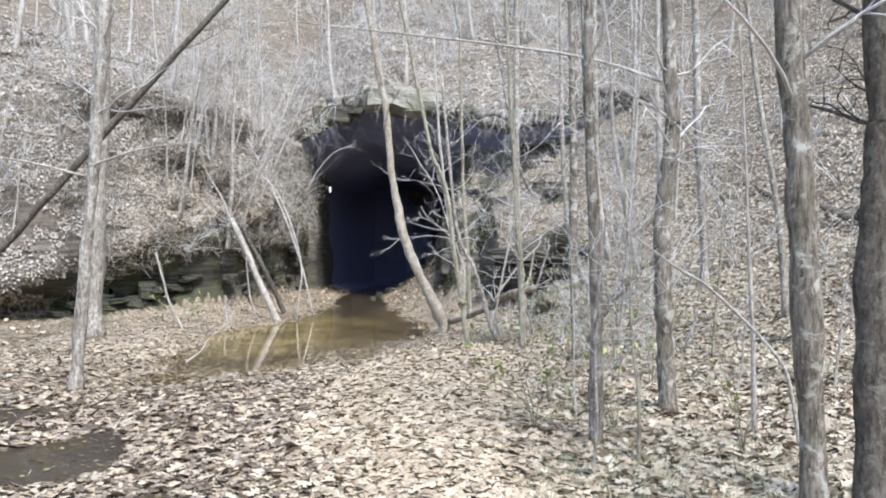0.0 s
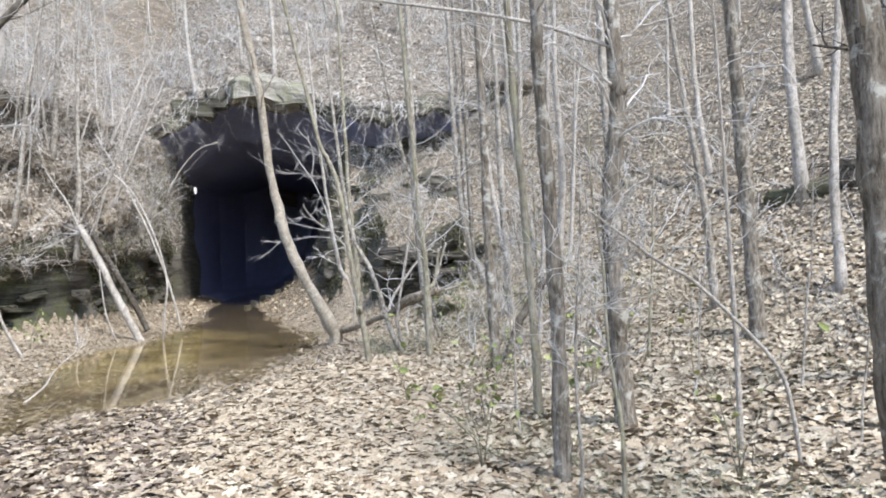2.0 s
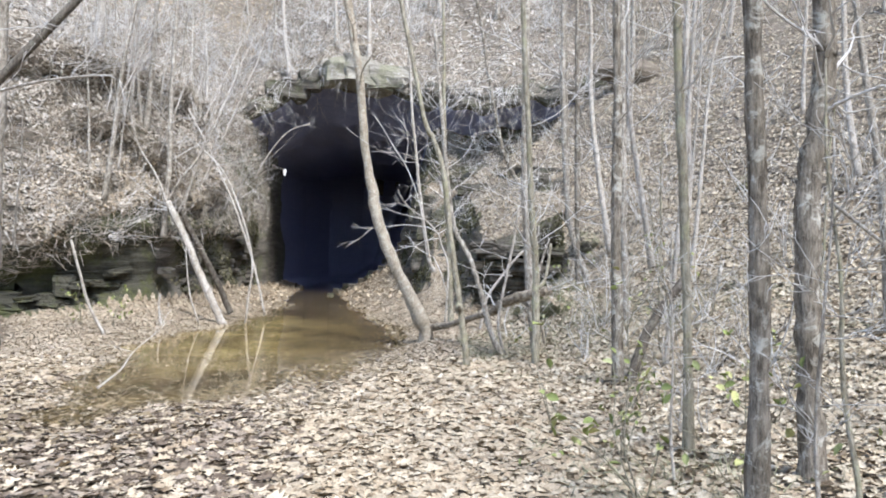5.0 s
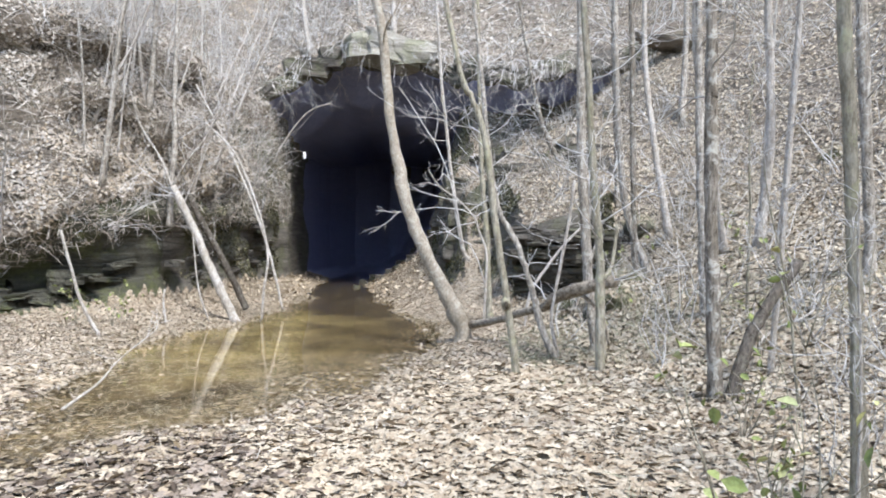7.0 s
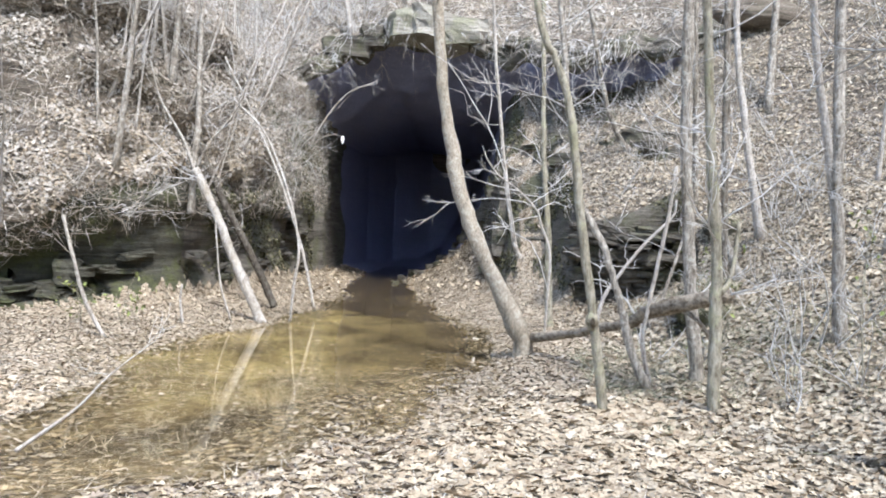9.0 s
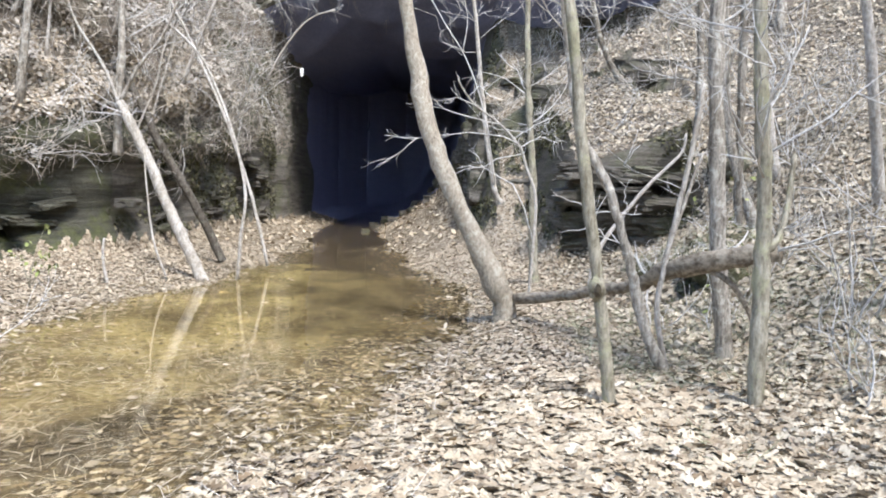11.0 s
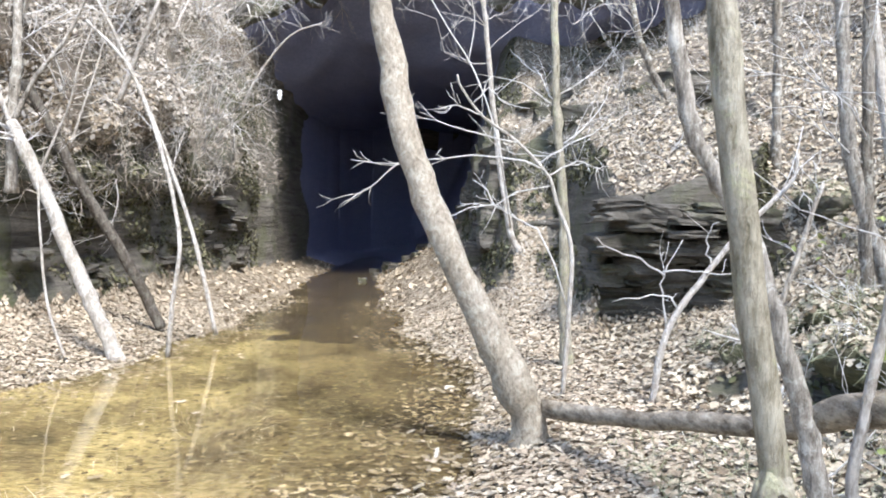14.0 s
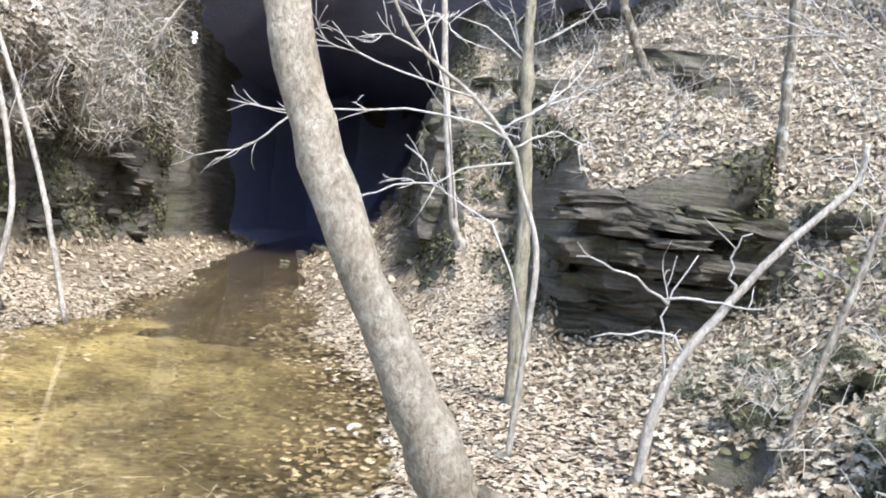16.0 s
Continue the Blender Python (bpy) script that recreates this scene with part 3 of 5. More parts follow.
slope = dry * (fc[:, 0] > 0.8) * (fc[:, 0] < 14) * sstep(1.0, 4.0, fc[:, 1] + 1.2 * ROUGH(fc[:, 0], fc[:, 1])) * (fc[:, 1] < 28) * sstep(0.7, 1.6, fc[:, 0]) / (1 + ((fc[:, 0] - 1) ** 2 + (fc[:, 1] - 11) ** 2) / 90)
scatter("near_slope_litter", GV, GF, slope * (fc[:, 1] < 8.5), 22000, (0.05, 0.125), NEAR_LEAF, LEAF_BANK, "curled pale oak leaves on the damp slope", "leaf litter", 31, 0.03, 0.5)
scatter("slope_leaf_litter", GV, GF, slope * (fc[:, 1] > 7.5) * ((fc[:, 1] > 17.5) | (fc[:, 0] > 4.5)), 80000, (0.032, 0.09), FAR_LEAF, LEAF_BANK, "pale curled oak leaves covering the wooded slope", "leaf litter", 32, 0.035, 0.6)
scatter("middle_slope_litter", GV, GF, slope * (fc[:, 1] > 7.5) * (fc[:, 1] < 18) * (fc[:, 0] < 5), 46000, (0.032, 0.085), NEAR_LEAF, LEAF_BANK, "small curled oak leaves on the slope beside the pool", "leaf litter", 37, 0.03, 0.5)
face = dry * (gdc > 0.35) * (fc[:, 1] > 12.5) * (fc[:, 1] < 30) * (fc[:, 0] > -16) * (fc[:, 0] < 0) / (1 + ((fc[:, 0] + 5) ** 2 + (fc[:, 1] - 18) ** 2) / 160)
scatter("bank_leaf_litter", GV, GF, face, 100000, (0.035, 0.095), FAR_LEAF, LEAF_HILL, "dry bleached leaves covering the steep bank", "leaf litter", 12, 0.035, 0.7)
around = ((fc[:, 0] > -18) & (fc[:, 0] < 20) & (fc[:, 1] > 2.5) & (fc[:, 1] < 40)) * dry * (inside == 0) * (slope == 0) * (face == 0)
scatter("outer_leaf_litter", GV, GF, around, 26000, (0.06, 0.15), FAR_LEAF, LEAF_TAN, "dry leaves covering the outer slopes", "leaf litter", 36, 0.03, 0.6)
above = (cmat == 0) * (cfc[:, 1] < 48) * (np.abs(cfc[:, 0] + 1) < 13)
scatter("hill_leaf_litter", CV, CF, above * 1.0, 24000, (0.08, 0.18), FAR_LEAF, LEAF_HILL, "bleached leaves on the hill above the tunnel", "leaf litter", 13, 0.03, 0.7)


# ---- trees ----
def catmull(pts, n):
    p = np.array(pts, float)
    p = np.vstack([2 * p[0] - p[1], p, 2 * p[-1] - p[-2]])
    out = []
    m = len(p) - 3
    for t in np.linspace(0, m - 1e-6, n):
        i = int(t)
        u = t - i
        a, b, c, d = p[i:i + 4]
        out.append(0.5 * (2 * b + (c - a) * u + (2 * a - 5 * b + 4 * c - d) * u * u + (3 * b - a - 3 * c + d) * u ** 3))
    return np.array(out)


def tubes(lines, sides):
    """One mesh out of many tapered stems: (points, radii) each."""
    V, F, base = [], [], 0
    ang = np.arange(sides) * 2 * math.pi / sides
    for pts, rad in lines:
        t = np.gradient(pts, axis=0)
        t /= np.maximum(np.linalg.norm(t, axis=1, keepdims=True), 1e-9)
        ref = np.array((0.31, 0.95, 0.02)) if abs(t[:, 2]).mean() > 0.5 else np.array((0.02, 0.03, 1.0))
        e1 = np.cross(t, ref)
        e1 /= np.maximum(np.linalg.norm(e1, axis=1, keepdims=True), 1e-9)
        e2 = np.cross(t, e1)
        r = np.asarray(rad)[:, None, None] if np.ndim(rad) == 1 else np.asarray(rad)[:, :, None]
        V.append((pts[:, None] + r * (np.cos(ang)[None, :, None] * e1[:, None] + np.sin(ang)[None, :, None] * e2[:, None])).reshape(-1, 3))
        for i in range(len(pts) - 1):
            for k in range(sides):
                a, b = base + i * sides + k, base + i * sides + (k + 1) % sides
                F.append((a, b, b + sides, a + sides))
        F.append(tuple(base + k for k in range(sides))[::-1])
        F.append(tuple(base + (len(pts) - 1) * sides + k for k in range(sides)))
        base += len(pts) * sides
    return np.concatenate(V), F


def twig_lines(rg, start, way, length, r, depth, out, droop=0.0):
    """Branches that fork into finer twigs."""
    n = 5 if depth else 3
    p, w, pts = np.array(start, float), np.array(way, float), [np.array(start, float)]
    w /= np.linalg.norm(w)
    for _ in range(n):
        w = w + rg.normal(0, 0.2, 3) + np.array((0, 0, 0.06 - droop))
        w /= np.linalg.norm(w)
        p = p + w * length / n
        pts.append(p.copy())
    out.append((np.array(pts), np.linspace(r, max(r * 0.3, 0.0018), n + 1)))
    if depth:
        for _ in range(rg.randint(2, 5)):
            k = rg.randint(1, n + 1)
            side = w + rg.normal(0, 0.75, 3)
            twig_lines(rg, pts[k], side, length * rg.uniform(0.35, 0.65), max(r * 0.5, 0.0026), depth - 1, out, droop)


def tree(path, r0, r1, mat, label, seed, limbs=6, reach=1.2, low=0.35, depth=1, name="tree", sides=9, flare=1.35, group="", split=False, girth=None):
    """A bare tree: a trunk along a path, and limbs with twigs."""
    rg = np.random.RandomState(seed)
    pts = catmull(path, max(10, (7 if sides == 9 else 4) * len(path)))
    n = len(pts)
    u = np.linspace(0, 1, n)
    wob = rg.normal(0, 0.006, (n, 3)) * sstep(0, 0.2, u)[:, None]
    pts = pts + wob * min(1, r0 * 12)
    rad = r0 + (r1 - r0) * u
    if girth:
        rad = np.interp(u, np.linspace(0, 1, len(girth)), girth)
    rad = rad * (1 + (flare - 1) * np.exp(-u * n * 0.9))
    lump = np.convolve(rg.normal(0, 0.11, n + 2), (0.3, 0.4, 0.3), "valid")
    rim = rad[:, None] * (1 + lump[:, None] * (sides > 8) + rg.normal(0, 0.05, (n, sides)))
    holder = new(name)
    holder.location = pts[0]
    tagged(holder, label, "tree", group)
    o = pts[0]
    v, f = tubes([(pts - o, rim)], sides)
    mesh_from("trunk", v, f, mat, holder)
    twig = mat if mat in (BARK_DARK, BARK_BROWN) else TWIG
    lines = []
    for _ in range(limbs):
        k = int(n * rg.uniform(low, 0.98))
        k = min(k, n - 1)
        a = rg.uniform(0, 6.28)
        way = np.array((math.cos(a), math.sin(a), rg.uniform(0.1, 0.9)))
        twig_lines(rg, pts[k] - o, way, reach * rg.uniform(0.5, 1.2), min(max(rad[k] * 0.2, 0.004), 0.016) * (0.72 if r0 < 0.03 else 1.0), depth, lines)
        if split:
            v, f = tubes(lines[:1], 5)
            limb = mesh_from("limb", v, f, twig, holder)
            for line in lines[1:]:
                v, f = tubes([line], 4)
                mesh_from("twig", v, f, twig, limb)
            lines = []
    if lines:
        v, f = tubes(lines, 3)
        mesh_from("crown", v, f, twig, holder)
    return holder


def upright(x, y, xz, top_z=None):
    """A trunk's path: the plan point, then x and z steps, carried on upwards."""
    pts = [(a, y, z) for a, z in xz]
    (a0, _, z0), (a1, _, z1) = pts[-2], pts[-1]
    if top_z and top_z > z1 + 0.5:
        k = (top_z - z1) / max(z1 - z0, 0.3)
        pts.append((a1 + (a1 - a0) * k * 0.6, y + 0.1, top_z))
    g = top(*[pts[0][0], y], False)
    pts[0] = (pts[0][0], y, g - 0.06)
    return pts


BIG = [(0.06, 14.8, -0.1), (0.03, 14.78, 0.16), (-0.09, 14.75, 0.42), (-0.28, 14.72, 0.79), (-0.6, 14.7, 1.43), (-0.79, 14.7, 1.95), (-0.9, 14.7, 2.45), (-1.04, 14.7, 3.2), (-1.13, 14.7, 4.2), (-1.4, 14.7, 5.7), (-1.7, 14.7, 7.4), (-1.8, 14.8, 9.5)]
tree(BIG, 0.122, 0.05, BARK_BROWN, "curved leaning tree with smooth tan bark beside the pool", 21, limbs=7, low=0.62, reach=1.6, depth=2, sides=14, split=True)
TRUNKS = [  # y, path in x and z, base and top radius, bark, top height
    (11.75, ((0.42, 0), (0.3, 0.81), (0.17, 1.62), (0.06, 2.43), (-0.08, 2.87), (-0.24, 3.31)), 0.042, 0.024, BARK_MOSS, 6.5),
    (12.42, ((0.985, 0), (0.84, 0.28), (0.76, 0.5), (0.645, 0.92), (0.5, 1.35), (0.355, 1.61), (0.275, 1.77), (0.16, 2.43)), 0.043, 0.023, BARK_GREY, 4.5),
    (12.55, ((1.43, 0), (1.34, 0.84), (1.28, 1.6), (1.22, 2.6), (1.2, 4.1)), 0.064, 0.045, BARK_GREY, 9.0),
    (11.6, ((1.24, 0), (1.23, 0.73), (1.21, 1.44), (1.14, 2.12)), 0.055, 0.034, BARK_MOSS, 6.0),
    (17.0, ((0.64, 0), (0.6, 0.6), (0.57, 1.4), (0.49, 2.3), (0.44, 3.2)), 0.06, 0.03, BARK_MOSS, 7.0),
    (20.4, ((0.5, 0), (0.34, 1.3), (0.12, 2.6), (-0.05, 4.0), (-0.17, 5.1)), 0.05, 0.025, BARK_PALE, 7.5),
    (10.1, ((1.82, 0), (1.76, 1.5), (1.75, 2.5), (1.73, 3.2)), 0.06, 0.04, BARK_MID, 8.0),
    (6.0, ((1.24, 0), (1.23, 1.3), (1.17, 2.43), (1.14, 3.57)), 0.052, 0.035, BARK_MID, 7.0),
    (7.03, ((2.13, 0), (2.08, 0.9), (2.05, 1.9), (2.14, 2.7), (2.1, 3.5)), 0.085, 0.06, BARK_MID, 9.0),
    (8.48, ((4.24, 0), (4.16, 1.86), (4.05, 3.55)), 0.09, 0.06, BARK_MID, 9.0),
    (3.92, ((1.97, 0), (1.89, 1.4), (1.8, 2.79)), 0.076, 0.062, BARK_MID, 7.0),
    (6.4, ((4.25, 0), (4.17, 1.6), (4.09, 3.08)), 0.1, 0.075, BARK_MID, 9.0),
    (7.8, ((1.64, 0), (1.57, 1.6), (1.46, 3.4)), 0.038, 0.026, BARK_MOSS, 7.0),
    (11.8, ((4.13, 0), (4.1, 1.6), (4.0, 3.6)), 0.07, 0.05, BARK_GREY, 9.0),
    (10.6, ((2.5, 0), (2.6, 1.6), (2.72, 3.6)), 0.028, 0.02, BARK_PALE, 6.0),
    (13.2, ((-6.17, 0), (-6.1, 2.0), (-6.05, 5.0)), 0.18, 0.14, BARK_GREY, 10.0),
    (4.2, ((2.43, 0), (2.41, 1.38), (2.45, 2.17), (2.44, 2.97)), 0.1, 0.08, BARK_DARK, 8.0),
    (8.49, ((-4.13, 0), (-4.05, 1.28), (-3.94, 2.75), (-3.87, 4.36)), 0.075, 0.06, BARK_GREY, 9.0),
    (12.5, ((2.67, 0), (2.58, 2.05), (2.51, 4.54)), 0.055, 0.035, BARK_GREY, 8.0),
    (16.0, ((2.9, 0), (2.85, 1.2), (2.8, 3.0)), 0.055, 0.04, BARK_MID, 8.0),
    (18.8, ((3.3, 0), (3.28, 3.2), (3.2, 5.0)), 0.06, 0.04, BARK_MID, 8.0),
    (20.4, ((2.5, 0), (2.2, 3.6), (1.9, 4.6)), 0.06, 0.035, BARK_MID, 8.0),
    (16.0, ((3.1, 0), (2.67, 2.12), (2.5, 4.37), (2.48, 5.27)), 0.06, 0.04, BARK_GREY, 8.0),
]
for i, (ty, xz, r0, r1, bark, tz) in enumerate(TRUNKS):
    tree(upright(xz[0][0], ty, xz, tz), r0, r1, bark, "slim bare young tree with grey bark on leafy ground" if bark is not BARK_MOSS else "slim bare tree with mossy greenish bark", 40 + i, limbs=9, low=0.5 if i > 1 else 0.86, reach=1.0, depth=2, split=True)
tree([(-3.8, 17.45, -0.15), (-4.0, 17.47, 0.3), (-4.23, 17.5, 0.75), (-4.62, 17.55, 1.61), (-4.98, 17.6, 2.32)], 0.085, 0.06, BARK_PALE, "pale dead trunk leaning out of the pool", 70, limbs=5, low=0.9, reach=0.9, name="dead_tree", flare=1.05)


# ---- leaning, fallen and arching wood ----
def stem(name, path, r0, r1, mat, label, seed, limbs=0, reach=0.4, depth=1, low=0.5, category="branch", sides=7, flare=1.0, girth=None):
    holder = tree(path, r0, r1, mat, label, seed, limbs, reach, low, depth, name, sides, flare, split=True, girth=girth)
    return tagged(holder, category=category)


stem("dead_tree", [(-4.02, 19.1, 0.0), (-4.14, 19.05, 0.3), (-4.4, 18.85, 0.95), (-4.73, 18.6, 1.65), (-5.03, 18.4, 2.4), (-5.25, 18.3, 2.85)], 0.07, 0.058, BARK_DARK, "dark rotting trunk leaning on the bank rock", 71, 3, 0.5, category="tree")
stem("fallen_log", [(0.12, 14.85, 0.19), (0.45, 14.0, 0.36), (0.69, 13.3, 0.53), (0.88, 12.9, 0.64), (0.95, 12.7, 0.74), (1.09, 12.3, 0.87), (1.26, 12.05, 0.94), (1.46, 11.9, 1.0)], 0.05, 0.066, BARK_LOG, "fallen brown log propped against a slim tree", 72, 3, 0.5, category="log", sides=12, girth=(0.058, 0.05, 0.044, 0.05, 0.066, 0.072, 0.068, 0.06))
stem("broken_branch", [(1.14, 12.22, 0.84), (1.22, 12.1, 0.79), (1.34, 12.1, 0.65), (1.42, 12.1, 0.47), (1.45, 12.12, 0.3)], 0.022, 0.014, BARK_LOG, "broken brown side branch hanging below the fallen log", 86, 1, 0.3)
stem("branch_stub", [(1.22, 11.6, 1.02), (1.27, 11.6, 1.06), (1.32, 11.62, 1.12), (1.37, 11.65, 1.26), (1.42, 11.7, 1.6)], 0.03, 0.016, BARK_MOSS, "forked side shoot of a mossy tree", 87, 3, 0.4)
stem("leaning_log", [(1.9, 10.05, 0.05), (2.0, 10.1, 0.35), (2.2, 10.2, 0.77), (2.64, 10.4, 1.26)], 0.06, 0.045, BARK_DARK, "dark broken log leaning across the leafy bank", 73, 4, 0.4, category="log")
stem("vine", [(-3.45, 17.8, -0.12), (-3.4, 17.8, 0.5), (-3.35, 17.85, 1.12), (-3.58, 18.0, 2.0), (-4.07, 18.3, 3.0), (-4.7, 18.6, 3.6)], 0.026, 0.018, BARK_PALE, "thin pale vine stem rising from the pool edge", 74, 4, 0.6)
stem("vine", [(-3.22, 18.7, 0.0), (-3.4, 18.7, 0.8), (-3.62, 18.75, 1.5), (-4.01, 18.8, 2.5), (-4.5, 18.9, 3.5), (-5.0, 19, 4.4)], 0.028, 0.018, BARK_PALE, "thin pale vine stem rising from the pool edge", 75, 4, 0.6)
stem("stick", [(-5.2, 15.1, -0.05), (-5.47, 15.1, 0.44), (-5.62, 15.1, 0.95), (-5.8, 15.15, 1.5)], 0.028, 0.02, BARK_PALE, "pale dead stick standing in the leaves", 76, 1, 0.4, category="stick")
stem("stick", [(-4.75, 16.6, -0.05), (-4.8, 16.6, 0.3), (-4.78, 16.6, 0.55)], 0.022, 0.016, BARK_PALE, "short broken stick standing in the leaves", 77, category="stick")
stem("stick", [(-4.2, 17.2, -0.1), (-4.4, 17.2, 0.5), (-4.5, 17.25, 1.2), (-4.55, 17.3, 1.7)], 0.016, 0.01, BARK_PALE, "thin pale stick beside the leaning trunk", 78, 2, 0.4, category="stick")
stem("fallen_branch", [(-3.5, 10.3, 0.0), (-3.58, 11.2, 0.05), (-3.75, 12.1, 0.12), (-3.62, 12.7, 0.32)], 0.014, 0.006, BARK_PALE, "pale crooked branch lying by the pool", 79, 3, 0.4)
stem("arching_branch", [(2.69, 5.61, 0.0), (2.62, 5.6, 0.45), (2.5, 5.6, 0.78), (2.01, 5.6, 1.27), (1.75, 5.6, 1.43), (1.32, 5.6, 1.74)], 0.016, 0.008, BARK_PALE, "thin pale branch arching over the leaves", 80, 4, 0.5)
stem("arching_branch", [(-4.5, 24.3, 3.4), (-4.3, 24.2, 3.8), (-3.95, 24.2, 4.35), (-3.5, 24.1, 4.8), (-2.95, 24.0, 4.98)], 0.03, 0.014, BARK_PALE, "bare branch arching over the tunnel mouth", 81, 6, 0.7, 1, 0.8)
stem("sapling", [(0.98, 12.5, 0.1), (0.9, 12.5, 0.53), (0.98, 12.5, 1.08), (1.08, 12.5, 1.62), (1.14, 12.5, 2.1)], 0.022, 0.016, BARK_PALE, "slim pale sapling leaning over the fallen log", 85, 4, 0.5, 1, 0.5, "sapling")


# ---- hanging roots and brush ----
def brush(seed, stems, height, spread, mat, droop=0.0, radius=0.011, name="shrub", label="tangle of thin pale bare twigs", depth=2, group="brush on the banks"):
    rg = np.random.RandomState(seed)
    holder = tagged(new(name), label, "shrub", group)
    for _ in range(stems):
        lines = []
        a = rg.uniform(0, 6.28)
        way = (math.cos(a) * spread, math.sin(a) * spread, 1.0 if droop < 0.3 else 0.2)
        twig_lines(rg, (rg.normal(0, 0.08), rg.normal(0, 0.08), -0.05), way, height * rg.uniform(0.6, 1.15), radius, depth, lines, droop)
        v, f = tubes(lines, 3)
        mesh_from("stem", v, f, mat, holder)
    return holder


def place(kinds, spots, lo, hi, seed, sink=0.03):
    """Copies of the made kinds at plan points, each turned and scaled its own way."""
    rg = np.random.RandomState(seed)
    first, made = set(), []
    for x, y in spots:
        k = kinds[rg.randint(len(kinds))]
        s = rg.uniform(lo, hi)
        m = Matrix.Translation((x, y, top(x, y) - sink)) @ Euler((rg.normal(0, 0.06), rg.normal(0, 0.06), rg.uniform(0, 6.28))).to_matrix().to_4x4()
        if k not in first:
            first.add(k)
            k.matrix_basis, k.scale = m, (s, s, s)
            made.append(k)
        else:
            c = copy_thing(k, m)
            c.scale = (s, s, s)
            made.append(c)
    for k in kinds:
        if k not in first:
            for o in (*k.children_recursive, k):
                bpy.data.objects.remove(o)
    return made


def spots_in(seed, count, x0, x1, y0, y1, ok):
    rg = np.random.RandomState(seed)
    out = []
    while len(out) < count:
        x, y = rg.uniform(x0, x1), rg.uniform(y0, y1)
        if ok(x, y):
            out.append((x, y))
    return out


def place_on(kinds, verts, faces, mask, count, lo, hi, seed, up=0.7):
    """Copies of the made kinds on faces of a slope, leaning out from it."""
    rg = np.random.RandomState(seed)
    a, b, c, d = (verts[faces[:, k]] for k in range(4))
    n = np.cross(c - a, d - b)
    area = np.linalg.norm(n, axis=1)
    n = n / np.maximum(area[:, None], 1e-9)
    p, made = area * mask, []
    for i, k in enumerate(rg.choice(len(faces), count, p=p / p.sum())):
        at = (a[k] + b[k] + c[k] + d[k]) / 4
        way = Vector(n[k]) * (1 - up) + Vector((0, 0, up)) + Vector(rg.normal(0, 0.15, 3))
        m = Matrix.Translation(at) @ way.to_track_quat("Z", "Y").to_matrix().to_4x4() @ Matrix.Rotation(rg.uniform(0, 6.28), 4, "Z")
        s = rg.uniform(lo, hi)
        if i < len(kinds):
            kinds[i].matrix_basis, kinds[i].scale = m, (s, s, s)
            made.append(kinds[i])
        else:
            made.append(copy_thing(kinds[rg.randint(len(kinds))], m))
            made[-1].scale = (s, s, s)
    return made


def merge(things, name, label):
    """One thicket out of many made shrubs."""
    V, F, base = [], [], 0
    mat = things[0].children[0].data.materials[0]
    for t in things:
        for c in t.children:
            m = np.array(t.matrix_basis @ c.matrix_basis)
            n = len(c.data.vertices)
            co = np.empty(n * 3)
            c.data.vertices.foreach_get("co", co)
            V.append(co.reshape(-1, 3) @ m[:3, :3].T + m[:3, 3])
            F += [tuple(base + k for k in p.vertices) for p in c.data.polygons]
            base += n
    for t in things:
        for o in (*t.children, t):
            bpy.data.objects.remove(o)
    return tagged(mesh_from(name, np.concatenate(V), F, mat), label, "brush", kind="stuff")


clear = lambda x, y: not (-4.9 < x < 1.7 and y < 25.5)
shrubs = [brush(200 + i, 5, 1.3, 0.7, TWIG) for i in range(6)]
face_left = ((gdc > 0.8) & (gdc < 5) & (fc[:, 1] > 14.5) & ((fc[:, 1] < 24.2) | (fc[:, 2] > 5))  & (fc[:, 1] < 29) & (fc[:, 0] > -13)) * 1.0
place_on(shrubs, GV, GF, face_left, 64, 0.45, 1.2, 2, 0.55)
shrubs = [brush(230 + i, 4, 1.3, 0.8, TWIG, 0.45, 0.009, label="pale dead stems drooping over the bank") for i in range(5)]
merge(place_on(shrubs, GV, GF, face_left, 28, 0.5, 1.1, 22, 0.3), "bank_brush", "matted dead stems drooping over the bank")
face_right = ((fc[:, 0] > 0.6) & (fc[:, 0] < 5.5) & (fc[:, 1] > 18.8) & (fc[:, 1] < 26) & (fc[:, 2] > 0.9) & (fc[:, 2] < 5)) * 1.0
shrubs = [brush(240 + i, 4, 1.0, 0.7, TWIG) for i in range(5)]
place_on(shrubs, GV, GF, face_right, 26, 0.35, 0.8, 23, 0.6)
shrubs = [brush(245 + i, 4, 0.9, 0.9, TWIG, 0.4, 0.007, label="pale dead stems drooping over the rock ledge") for i in range(4)]
place_on(shrubs, GV, GF, ((fc[:, 0] > 1.6) & (fc[:, 0] < 4.6) & (fc[:, 1] > 17.2) & (fc[:, 1] < 20) & (fc[:, 2] > 0.9)) * 1.0, 14, 0.35, 0.7, 29, 0.4)
shrubs = [brush(210 + i, 5, 1.1, 0.6, TWIG) for i in range(5)]
place(shrubs, spots_in(3, 38, 1.8, 10, 7, 30, lambda x, y: clear(x, y) and not (x < 3.4 and 13 < y < 20)), 0.5, 1.2, 4)
shrubs = [brush(220 + i, 6, 1.6, 0.7, TWIG, label="pale bare brush on the hill above the tunnel") for i in range(5)]
merge(place(shrubs, spots_in(5, 100, -10, 7, 27.0, 38, clear), 0.6, 1.3, 6), "hill_brush", "pale bare brush covering the hill above the tunnel")


